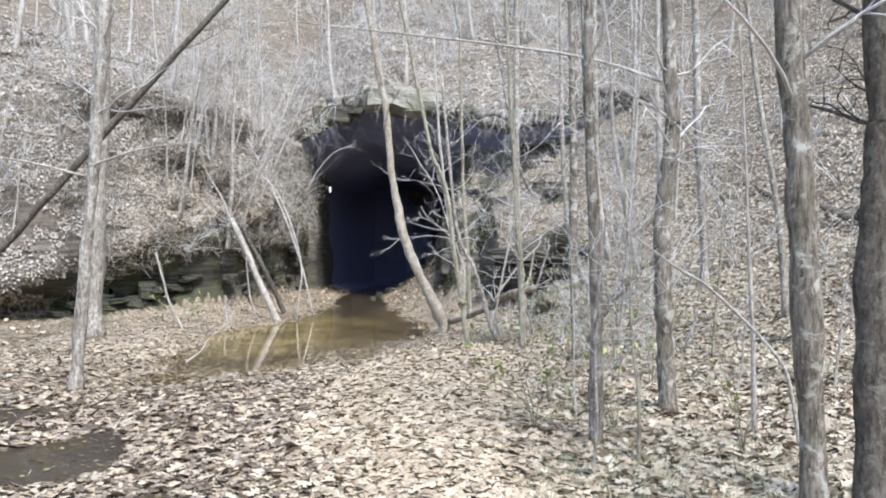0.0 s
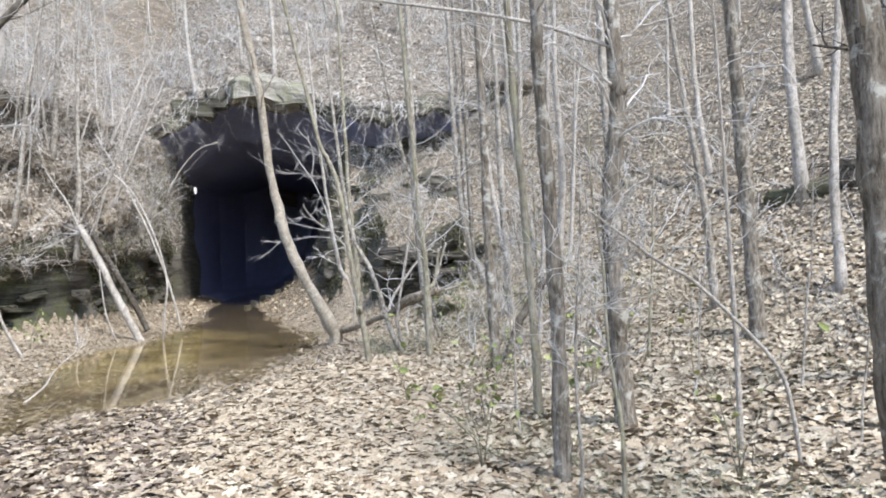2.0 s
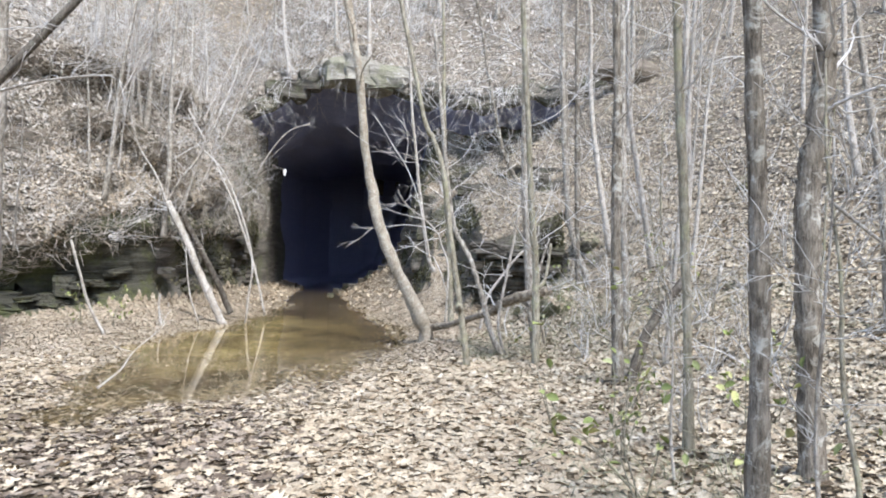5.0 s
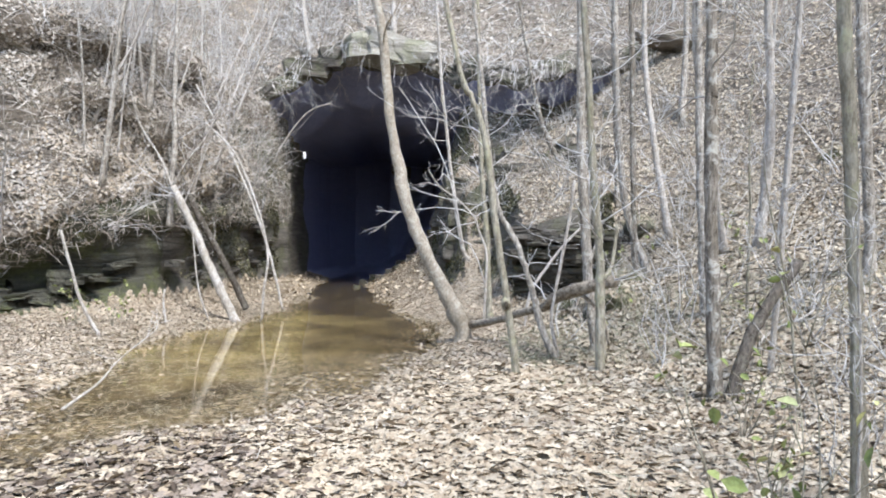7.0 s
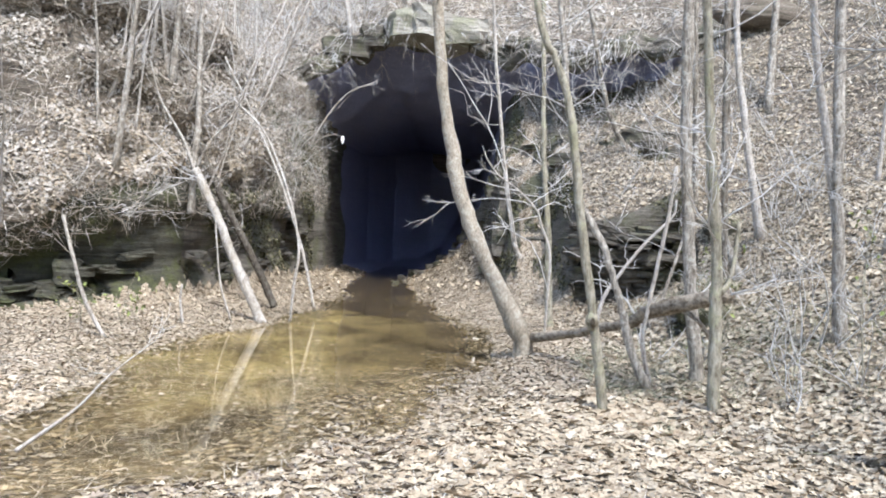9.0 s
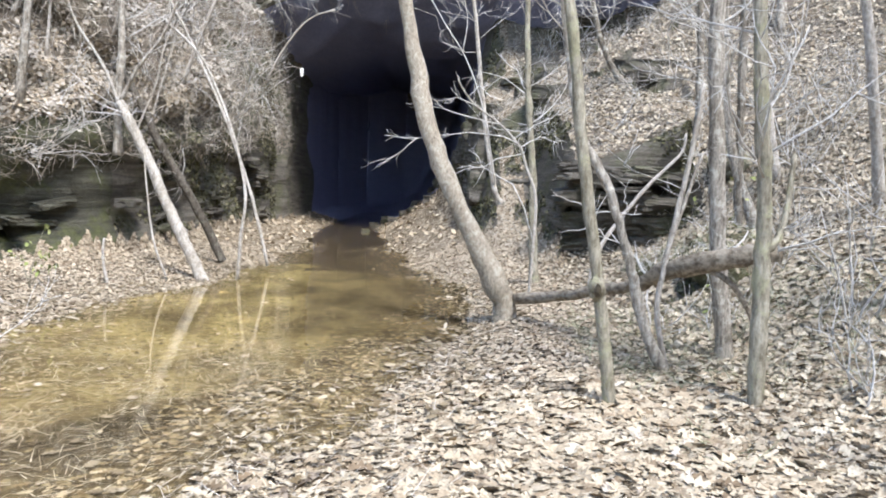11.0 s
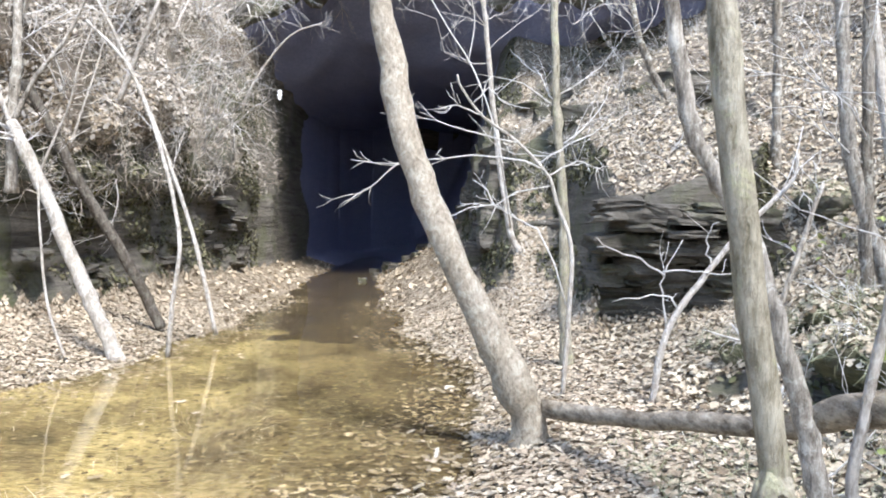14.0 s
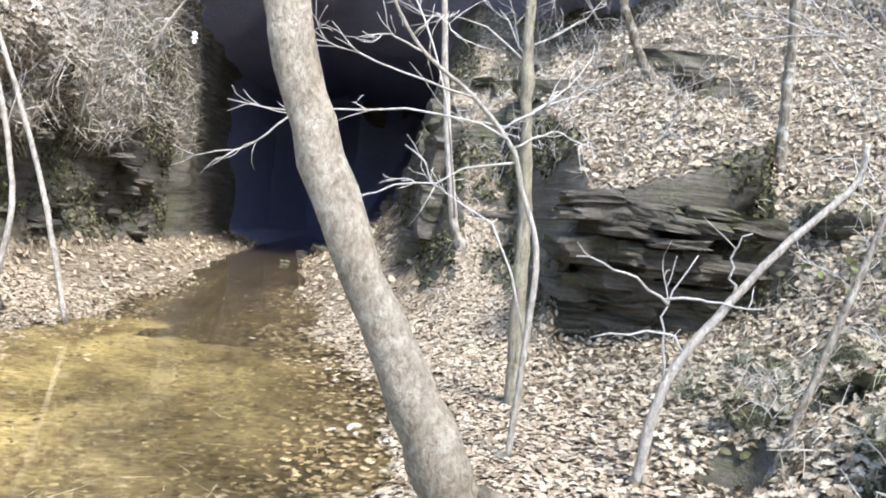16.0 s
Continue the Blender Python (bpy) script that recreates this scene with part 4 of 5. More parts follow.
def wild(seed, height, r0, mat):
    rg = np.random.RandomState(seed)
    pts, p = [], np.zeros(3)
    lean = rg.normal(0, 0.06, 2)
    for i in range(6):
        pts.append(tuple(p))
        p = p + np.array((lean[0] + rg.normal(0, 0.04), lean[1] + rg.normal(0, 0.04), 1)) * height / 5
    return tree(pts, r0, r0 * 0.3, mat, "slim bare woodland tree on the leafy slope", seed, limbs=9, reach=height * 0.2, low=0.3, depth=2, sides=7, group="trees on the slopes")


wilds = [wild(300 + i, 5 + i * 0.7, 0.03 + 0.008 * i, (BARK_PALE, BARK_GREY)[i % 2]) for i in range(8)]
place(wilds, spots_in(7, 62, -16, 13, 27.2, 48, clear), 0.8, 1.3, 8, 0.1)
wilds = [wild(320 + i, 4.5 + i * 0.8, 0.03 + 0.009 * i, (BARK_GREY, BARK_PALE)[i % 2]) for i in range(6)]
place(wilds, spots_in(9, 26, -15, -5.5, 16.5, 27, clear), 0.8, 1.2, 10, 0.1)
thin = [wild(360 + i, 2.2 + i * 0.35, 0.014 + 0.003 * i, BARK_PALE) for i in range(6)]
place_on(thin, GV, GF, face_left, 46, 0.8, 1.3, 44, 0.85)
wilds = [wild(340 + i, 5 + i * 0.8, 0.03 + 0.009 * i, (BARK_GREY, BARK_PALE)[i % 2]) for i in range(6)]
place(wilds, spots_in(11, 26, 3.2, 14, 8, 27, lambda x, y: x > 3.2 + 0.1 * (20 - y)), 0.8, 1.2, 12, 0.1)

young = [wild(380 + i, 1.3 + i * 0.28, 0.008 + 0.002 * i, (BARK_GREY, BARK_MOSS, BARK_PALE)[i % 3]) for i in range(6)]
place(young, [(1.05, 5.2), (1.45, 5.5), (2.5, 6.0), (3.1, 5.6), (1.3, 7.2), (2.9, 7.4), (3.6, 6.9), (2.4, 8.8), (3.2, 8.9), (2.2, 9.5), (3.5, 10.8), (2.4, 11.6), (3.0, 12.2)], 0.8, 1.25, 45)

rg = np.random.RandomState(77)
for i in range(26):
    x = rg.uniform(-4.6, 3.5)
    ly, lz = lip_line(np.array([x]))
    r = tagged(new("hanging_root"), "thin pale roots hanging from the rock lip", "root", "roots over the tunnel mouth")
    for _ in range(3):
        lines = []
        twig_lines(rg, (rg.normal(0, 0.1), 0, 0.1), (rg.normal(0, 0.5), -0.9, -0.2), rg.uniform(0.5, 1.3), 0.009, 1, lines, 0.35)
        v, f = tubes(lines, 3)
        mesh_from("strand", v, f, TWIG, r)
    r.location = (x, float(ly[0]) - 0.1, float(lz[0]) + 0.45)


# ---- litter in and round the pool, dead grass, fallen twigs ----
FLAT_LEAF = leaf_template(OAK)
FLAT_LEAF[0][:, 2] *= 0.25
SUNK_LEAF = leaf_template(((-0.15, 0.28), (0.22, 0.25)))
SUNK_LEAF[0][:, 2] *= 0.3
wface = np.stack([k0, k0 + 1, k0 + 41, k0 + 40], -1)
wfc = WV[wface].mean(1)
wet = (wfc[:, 1] < 27) * (wfc[:, 0] > -5) * (0.3 + 1.2 * (wfc[:, 1] < 13.5))
scatter("floating_leaves", WV, wface, wet, 620, (0.04, 0.1), FLAT_LEAF, LEAF_FLOAT, "pale leaves floating on the pool", "leaves", 15, 0.004, 0.02)
margin = ((fc[:, 2] < WATER_Z + 0.05) & (fc[:, 2] > WATER_Z - 0.08) & (fc[:, 1] > 8.3) & (fc[:, 1] < 24) & (fc[:, 0] < 0.8)) * 1.0
scatter("shore_leaves", GV, GF, margin, 11000, (0.03, 0.085), FLAT_LEAF, LEAF_FLOAT, "half-sunken leaves round the edge of the pool", "leaves", 25, 0.03, 0.25)
scatter("sunken_leaves", GV, GF, ((gmat == 1) | (gmat == 4)) * (1 + 4 * sstep(-2.7, -1.5, fc[:, 0] + 0.6 * ROUGH(fc[:, 0], fc[:, 1]))), 12000, (0.02, 0.06), SUNK_LEAF, LEAF_WET, "sodden brown leaves on the bed of the pool", "leaves", 16, 0.01, 0.15)


def blade_template(rows, width, bend):
    v, f = [], []
    for i in range(rows):
        u = i / (rows - 1)
        w = width * (1 - 0.8 * u)
        v += [(u, -w, bend * u * u), (u, w, bend * u * u)]
        if i:
            a = 2 * (i - 1)
            f.append((a, a + 2, a + 3, a + 1))
    return np.array(v), np.array(f)


STRAW = leaf_material("dead_grass", [(0.0, (0.34, 0.29, 0.22)), (0.5, (0.56, 0.5, 0.41)), (1.0, (0.72, 0.67, 0.58))])
brow = ((gdc > 0.85) & (gdc < 4.6) & (fc[:, 1] > 16) & (fc[:, 1] < 28)) * 1.0
scatter("dead_grass", GV, GF, brow, 36000, (0.12, 0.36), blade_template(3, 0.013, -0.5), STRAW, "matted dead grass over the bank's edge", "grass", 17, 0.02, 1.3)
thatch = ((fc[:, 0] > 0.3) & (fc[:, 0] < 6) & (fc[:, 1] > 15) & (fc[:, 1] < 26.5) & (fc[:, 2] > 0.3)) * dry
scatter("bank_grass", GV, GF, thatch, 22000, (0.07, 0.24), blade_template(3, 0.016, -0.4), STRAW, "flattened dead grass among leaves on the bank", "grass", 20, 0.03, 1.5)
LEAF_MOSS = leaf_material("rock_moss", [(0.0, (0.035, 0.032, 0.02)), (0.5, (0.1, 0.1, 0.05)), (1.0, (0.24, 0.22, 0.14))])
mossy = (gmat == 2) * (fc[:, 1] < 27) * sstep(-0.15, 0.3, ROUGH(fc[:, 0] * 2 + fc[:, 1] * 2, fc[:, 2] * 2.5))
scatter("rock_moss", GV, GF, mossy, 16000, (0.03, 0.09), FAR_LEAF, LEAF_MOSS, "dark moss and old leaves clinging to the rock", "moss", 24, 0.02, 0.9)
brink = ((srow > 9.5) & (srow < 17) & (np.abs(cfc[:, 0] + 2) < 7)) * 1.0
scatter("lip_grass", CV, CF, brink, 6000, (0.2, 0.6), blade_template(3, 0.013, -0.5), STRAW, "dead grass hanging over the rock lip", "grass", 18, 0.02, 1.3)
edge = ((fc[:, 0] > -7) & (fc[:, 0] < 4) & (fc[:, 1] > 3) & (fc[:, 1] < 17) & (fc[:, 2] > -0.22)) * (0.35 + 3.5 * ((fc[:, 0] < -0.6) & (fc[:, 1] > 9.5) & (fc[:, 1] < 14)))
scatter("twig_litter", GV, GF, edge, 13000, (0.07, 0.26), blade_template(3, 0.008, 0.1), STRAW, "broken straw and twigs among the leaves", "twigs", 19, 0.02, 0.35)


# ---- green sprigs ----
def sprig(x, y, height, seed, leaves):
    rg = np.random.RandomState(seed)
    holder = tagged(new("green_shrub"), "sparse young shrub with small green leaves", "shrub", "green shrubs")
    holder.location = (x, y, top(x, y) - 0.02)
    lines = []
    for _ in range(4):
        twig_lines(rg, (0, 0, 0), (rg.normal(0, 0.14), rg.normal(0, 0.14), 1), height * rg.uniform(0.7, 1.1), 0.006, 1, lines)
    v, f = tubes(lines, 4)
    mesh_from("stem", v, f, BARK_MOSS, holder)
    tv, tf = leaf_template(((-0.15, 0.28), (0.22, 0.25)))
    V, F = [], []
    for i in range(leaves):
        pts, _ = lines[rg.randint(len(lines))]
        p = pts[rg.randint(len(pts) // 2, len(pts))]
        m = np.array(Euler(rg.uniform(-1.2, 1.2, 2).tolist() + [rg.uniform(0, 6.28)]).to_matrix())
        V.append((tv * rg.uniform(0.04, 0.085)) @ m.T + p + rg.normal(0, 0.02, 3))
        F += (tf + i * len(tv)).tolist()
    mesh_from("foliage", np.concatenate(V), F, LEAF_GREEN, holder)


for i, (x, y, h, n) in enumerate(((0.8, 6.4, 1.2, 46), (1.5, 6.5, 0.8, 30), (2.25, 5.6, 0.95, 18), (1.1, 7.6, 0.7, 24), (2.3, 8.3, 0.9, 34), (1.6, 9.1, 0.7, 26), (2.6, 11.0, 0.9, 30), (3.4, 13.0, 0.9, 30), (2.0, 13.6, 0.7, 24), (3.0, 16.6, 0.7, 30), (-5.4, 16.0, 0.7, 40), (-5.9, 15.9, 0.6, 30))):
    sprig(x, y, h, 500 + i, n)


# ---- broken rock on the faces ----
def stone_mesh(seed, mat):
    """A cracked slab about one unit long, with uneven faces."""
    rg = np.random.RandomState(seed)
    bm = bmesh.new()
    bmesh.ops.create_cube(bm, size=1.0)
    bmesh.ops.subdivide_edges(bm, edges=bm.edges[:], cuts=3, use_grid_fill=True)
    off = Vector(rg.uniform(0, 50, 3))
    for v in bm.verts:
        k = 1 - 0.1 * (abs(v.co.x) > 0.45) * (abs(v.co.y) > 0.45)
        n = noise.noise_vector(v.co * 1.7 + off)
        v.co = Vector((v.co.x * k, v.co.y * k, v.co.z)) + n * 0.14 + noise.noise_vector(v.co * 5 + off) * 0.05 + Vector(rg.uniform(-0.02, 0.02, 3))
    me = bpy.data.meshes.new("stone")
    bm.to_mesh(me)
    bm.free()
    me.materials.append(mat)
    return me


STONES = [stone_mesh(600 + i, ROCK) for i in range(9)]
SHADED_STONES = [stone_mesh(660 + i, ROCK_SHADED) for i in range(6)]
PALE_STONES = [stone_mesh(620 + i, ROCK_PALE) for i in range(4)]


def stone(parent, meshes, rg, x, y, z, turn, size):
    ob = new("stone", meshes[rg.randint(len(meshes))])
    ob.parent = parent
    ob.location, ob.scale = (x, y, z), size
    ob.rotation_euler = (rg.normal(0, 0.07), rg.normal(0, 0.07), turn + rg.normal(0, 0.2) + rg.randint(2) * math.pi)
    return ob


rg = np.random.RandomState(91)
for _ in range(120):
    t = rg.uniform(3.45, 8.8)
    i = int(t)
    (ax, ay), (bx, by) = BANK[i - 1], BANK[i]
    u = t - i
    x, y, a = ax + (bx - ax) * u, ay + (by - ay) * u, math.atan2(by - ay, bx - ax)
    lid = np.interp(y, (15.5, 17.5, 20.5), (0.52, 0.95, 1.85))
    z = rg.uniform(0.05, lid)
    big = rg.rand() < 0.3 and y < 17
    if (17.4 < y < 22.5 and rg.rand() < 0.7) or (y < 17.4 and rg.rand() < 0.35):
        continue
    inward = (0.65 if y < 17.6 else 0.24) - 0.28 * (z / lid) ** 3 + rg.normal(0, 0.08) + 0.1 * big
    size = (rg.uniform(0.35, 0.75), rg.uniform(0.35, 0.5), rg.uniform(0.2, 0.4)) if big else (rg.uniform(0.18, 0.6), rg.uniform(0.25, 0.4), rg.uniform(0.05, 0.15))
    stone(ground, SHADED_STONES if y < 18.2 else STONES, rg, x - math.sin(a) * inward, y + math.cos(a) * inward, z, a, size)
for _ in range(74):
    x, z = rg.uniform(1.3, 2.75), rg.uniform(0.35, 1.64)
    y = 19.05 - 0.85 * min(z / 1.3, 1) ** 1.6 + rg.normal(0, 0.03)
    stone(ground, STONES, rg, x, y, z - 0.12 * max(x - 2, 0), 0.05, (rg.uniform(0.35, 0.8), rg.uniform(0.35, 0.5), rg.uniform(0.06, 0.17)))
for _ in range(60):
    y, z = rg.uniform(22.0, 27.0), rg.uniform(0.6, 2.9)
    x = 0.18 - 0.05 * (y - 22) + 0.13 * z + rg.normal(0, 0.06)
    if z < 0.8 + 0.55 * (y - 18.6):
        stone(ground, STONES, rg, x, y, z, 1.6, (rg.uniform(0.4, 0.9), rg.uniform(0.4, 0.7), rg.uniform(0.3, 0.6)))
for _ in range(20):
    x = rg.uniform(-4.2, 2.6)
    ly, lz = (float(q[0]) for q in lip_line(np.array([x])))
    if not -3.3 < x < 0.2:
        stone(hill, STONES, rg, x, ly + rg.uniform(0.0, 0.4), lz + rg.uniform(-0.1, 0.45), 0.0, (rg.uniform(0.5, 1.4), rg.uniform(0.5, 0.9), rg.uniform(0.2, 0.45)))
for x, wide, tall in ((-2.15, 1.5, 0.62), (-1.5, 1.7, 0.8), (-0.85, 1.3, 0.66)):
    ly, lz = (float(q[0]) for q in lip_line(np.array([x])))
    stone(hill, PALE_STONES, rg, x, ly - 0.05, lz + 0.26, 0.0, (wide, 1.3, tall))



# ---- boughs, a leaning dead tree and fallen branches ----
stem("dead_tree", [(-8.3, 12.0, 0.0), (-6.9, 12.0, 1.7), (-6.27, 12.0, 2.43), (-4.9, 12.05, 4.05), (-3.56, 12.1, 5.6), (-1.6, 12.3, 7.8)], 0.075, 0.04, BARK_DARK, "long dark dead tree leaning over the hollow", 901, 6, 0.9, 1, 0.5, "tree")
stem("bough", [(2.1, 7.05, 3.15), (1.4, 7.5, 3.5), (0.2, 8.0, 3.8), (-1.0, 8.2, 3.98), (-1.95, 8.3, 4.1)], 0.02, 0.006, BARK_PALE, "long pale bare bough reaching across the hollow", 902, 12, 0.8, 1, 0.2)
stem("bough", [(-4.02, 8.46, 2.45), (-3.5, 8.3, 2.6), (-3.0, 8.1, 2.66), (-2.6, 8.0, 2.68)], 0.016, 0.006, BARK_PALE, "pale bare side bough of a slim tree", 903, 6, 0.5, 1, 0.3)
stem("bough", [(-4.06, 8.48, 2.35), (-4.7, 8.3, 2.5), (-5.4, 8.1, 2.52), (-6.2, 8.0, 2.45)], 0.016, 0.006, BARK_PALE, "pale bare side bough of a slim tree", 904, 6, 0.6, 1, 0.3)


def fallen(seed):
    rg = np.random.RandomState(seed)
    pts = [(0.35 * i + rg.normal(0, 0.04), rg.normal(0, 0.07), 0.02 + 0.05 * rg.rand()) for i in range(5)]
    return tagged(stem("fallen_branch", pts, 0.014, 0.006, (BARK_PALE, BARK_GREY, BARK_DARK)[seed % 3], "bare fallen branch lying on dry leaves", seed, 3, 0.4, 1, 0.3), group="fallen branches")


branches = [fallen(950 + i) for i in range(6)]
place_on(branches, GV, GF, ((fc[:, 0] > 1.0) & (fc[:, 0] < 8) & (fc[:, 1] > 5) & (fc[:, 1] < 22)) * dry, 34, 0.6, 1.3, 33, 0.0)
branches = [fallen(960 + i) for i in range(4)]
place_on(branches, GV, GF, ((fc[:, 0] > -7) & (fc[:, 0] < -2.6) & (fc[:, 1] > 6) & (fc[:, 1] < 15)) * dry, 12, 0.5, 1.0, 34, 0.0)
shrubs = [brush(250 + i, 3, 0.8, 0.5, TWIG, label="low tangle of pale bare twigs on the leaves") for i in range(4)]
place(shrubs, [(1.7, 13.3), (2.1, 12.4), (1.9, 11.4), (2.5, 14.2), (1.3, 13.6), (2.6, 9.6), (1.9, 8.2)], 0.6, 1.0, 35)

# ---- mossy log, root mass and boulders on the slope ----
MOSS = rock_material("moss_cushion", (0.07, 0.068, 0.035), (0.2, 0.19, 0.1), (0.12, 0.1, 0.07), 0.6)


def slope_log(name, plan, r0, r1, mat, label, seed, lift):
    pts = [(x, y, top(x, y) + lift) for x, y in plan]
    return stem(name, pts, r0, r1, mat, label, seed, 2, 0.5, 1, 0.3, "log", 10)


slope_log("mossy_log", [(6.95, 10.75), (6.65, 11.1), (6.38, 11.5)], 0.17, 0.15, MOSS, "short mossy green log on the leafy slope", 981, 0.08)
slope_log("rotten_log", [(6.36, 11.75), (6.42, 12.6), (6.5, 13.5), (6.48, 14.8), (6.4, 16.2)], 0.09, 0.05, BARK_DARK, "dark rotten log half sunk in the leaves", 982, 0.01)


def boulder_mesh(seed, mat):
    rg = np.random.RandomState(seed)
    bm = bmesh.new()
    bmesh.ops.create_icosphere(bm, subdivisions=4, radius=0.6)
    off = Vector(rg.uniform(0, 50, 3))
    for v in bm.verts:
        n = noise.noise(v.co * 1.6 + off) * 0.3 + noise.noise(v.co * 4.5 + off) * 0.12 + noise.noise(v.co * 13 + off) * 0.04
        v.co = v.co * (1 + n)
    me = bpy.data.meshes.new("boulder")
    bm.to_mesh(me)
    bm.free()
    me.polygons.foreach_set("use_smooth", [True] * len(me.polygons))
    me.materials.append(mat)
    return me


MOUND = [boulder_mesh(640 + i, MOSS if i % 2 else ROCK) for i in range(4)]
rg = np.random.RandomState(95)
for x, y, w in ((1.95, 16.8, 0.4), (2.5, 16.2, 0.45), (2.6, 17.2, 0.45), (2.9, 16.6, 0.5), (3.6, 18.2, 0.6), (6.0, 15.8, 0.4)):
    b = new("boulder", MOUND[rg.randint(4)])
    b.location, b.scale, b.rotation_euler = (x, y, top(x, y) - 0.03), (w, w * rg.uniform(0.6, 0.9), w * rg.uniform(0.45, 0.7)), (rg.normal(0, 0.2), rg.normal(0, 0.2), rg.uniform(0, 6.28))
    tagged(b, "dark mossy boulder half buried in dry leaves", "boulder", "boulders on the bank")

plate = tagged(new("tree_stump"), "dark upturned root mass matted with earth", "stump")
plate.location = (7.2, 10.55, top(7.2, 10.55) + 0.12)
core = new("root_mass", boulder_mesh(650, BARK_DARK))
core.parent, core.scale = plate, (0.55, 0.45, 0.42)
for _ in range(16):
    lines = []
    a = rg.uniform(0, 6.28)
    twig_lines(rg, (0.2 * math.cos(a), 0.16 * math.sin(a), rg.uniform(0, 0.15)), (math.cos(a), math.sin(a), rg.uniform(-0.2, 0.7)), rg.uniform(0.3, 0.7), 0.02, 1, lines, 0.15)
    v, f = tubes(lines, 4)
    mesh_from("root", v, f, BARK_DARK, plate)

# ---- twigs of the pale sapling over the pool, and a hanging leaf ----
def forked(name, label, seed, stemline, twigs, r0, r1, mat, twig_r, shoots):
    """A crooked young stem whose main twigs follow given lines, each with finer shoots."""
    holder = stem(name, stemline, r0, r1, mat, label, seed, 1, 0.2, 0, 0.8, "sapling")
    rg = np.random.RandomState(seed)
    o = np.array(stemline[0])
    for line in twigs:
        pts = catmull(line, 9) - o
        pts[1:] += rg.normal(0, 0.008, (8, 3))
        lines = [(pts, np.linspace(twig_r, twig_r * 0.45, 9))]
        for _ in range(shoots):
            k = rg.randint(3, 9)
            way = pts[k] - pts[k - 2] + rg.normal(0, 0.07, 3)
            twig_lines(rg, pts[k], way, rg.uniform(0.1, 0.3), twig_r * 0.5, 1 if rg.rand() < 0.4 else 0, lines)
        v, f = tubes(lines, 5)
        mesh_from("twig", v, f, TWIG, holder)
    return holder


forked("sapling", "pale bare sapling with twigs reaching over the pool", 82,
       [(0.42, 15.85, -0.03), (0.45, 15.85, 0.65), (0.46, 15.85, 1.21), (0.33, 15.85, 1.58), (0.26, 15.85, 1.78), (0.02, 15.85, 2.03), (-0.27, 15.85, 2.24), (-0.42, 15.85, 2.43), (-0.47, 15.85, 2.55)],
       [[(0.23, 15.84, 1.82), (-0.04, 15.8, 1.9), (-0.38, 15.8, 1.91), (-0.71, 15.8, 1.88), (-0.97, 15.8, 1.84), (-1.28, 15.78, 1.87)],
        [(-0.91, 15.8, 1.85), (-1.12, 15.8, 1.67), (-1.31, 15.8, 1.54)],
        [(0.01, 15.84, 2.03), (-0.33, 15.75, 2.09), (-0.66, 15.72, 2.17), (-0.84, 15.7, 2.24)],
        [(-0.27, 15.85, 2.24), (-0.47, 15.8, 2.3), (-0.6, 15.8, 2.27)],
        [(-0.34, 15.85, 2.32), (-0.22, 15.8, 2.43), (-0.11, 15.8, 2.34)],
        [(0.45, 15.85, 0.7), (0.26, 15.9, 1.28), (0.0, 15.9, 1.45), (-0.15, 15.9, 1.54), (-0.23, 15.9, 1.68), (-0.32, 15.9, 1.73)],
        [(0.29, 15.85, 1.7), (0.02, 15.9, 1.64), (-0.11, 15.9, 1.55), (-0.36, 15.85, 1.5), (-0.52, 15.8, 1.44)],
        [(0.27, 15.85, 1.78), (0.49, 15.9, 1.89), (0.7, 15.95, 1.83)],
        [(0.18, 15.85, 1.86), (0.51, 15.9, 2.08), (0.71, 15.95, 2.16)]], 0.021, 0.008, BARK_PALE, 0.0075, 5)
forked("sapling", "crooked pale sapling with bare twigs beside the ledge", 83,
       [(1.0, 15.4, 0.05), (1.09, 15.4, 0.61), (1.33, 15.4, 1.01), (1.65, 15.4, 1.42), (1.95, 15.4, 1.73), (2.0, 15.4, 1.95)],
       [[(1.09, 15.4, 0.64), (1.05, 15.4, 0.9), (1.06, 15.4, 1.06), (1.2, 15.4, 1.32)],
        [(1.07, 15.4, 1.04), (0.83, 15.38, 1.18), (0.56, 15.35, 1.26)],
        [(1.17, 15.4, 0.81), (1.04, 15.4, 0.91), (0.69, 15.38, 0.85)],
        [(1.05, 15.4, 1.07), (1.26, 15.38, 1.08), (1.55, 15.36, 1.07)],
        [(1.4, 15.4, 1.12), (1.36, 15.38, 1.3), (1.42, 15.36, 1.45)]], 0.03, 0.013, BARK_PALE, 0.008, 1)
stem("sapling", [(1.69, 15.4, 0.12), (1.89, 15.4, 0.75), (2.09, 15.4, 1.42), (2.19, 15.4, 1.74)], 0.028, 0.014, BARK_GREY, "slim bare sapling on the leafy bank", 84, 5, 0.4, 1, 0.4, "sapling")
stem("bare_twig", [(-4.5, 23.7, 3.25), (-4.05, 23.2, 3.5), (-3.7, 23.0, 3.6), (-3.48, 23.0, 3.56)], 0.01, 0.005, BARK_PALE, "thin twig with one pale leaf at the tunnel mouth", 994, 2, 0.3, 1, 0.3)
tv, tf = FLAT_LEAF
hung = mesh_from("hanging_leaf", tv[:, [1, 2, 0]] * 0.19, tf.tolist(), LEAF_WHITE)
hung.location = (-3.48, 22.99, 3.49)
tagged(hung, "single bleached white leaf hanging from a twig", "leaf")

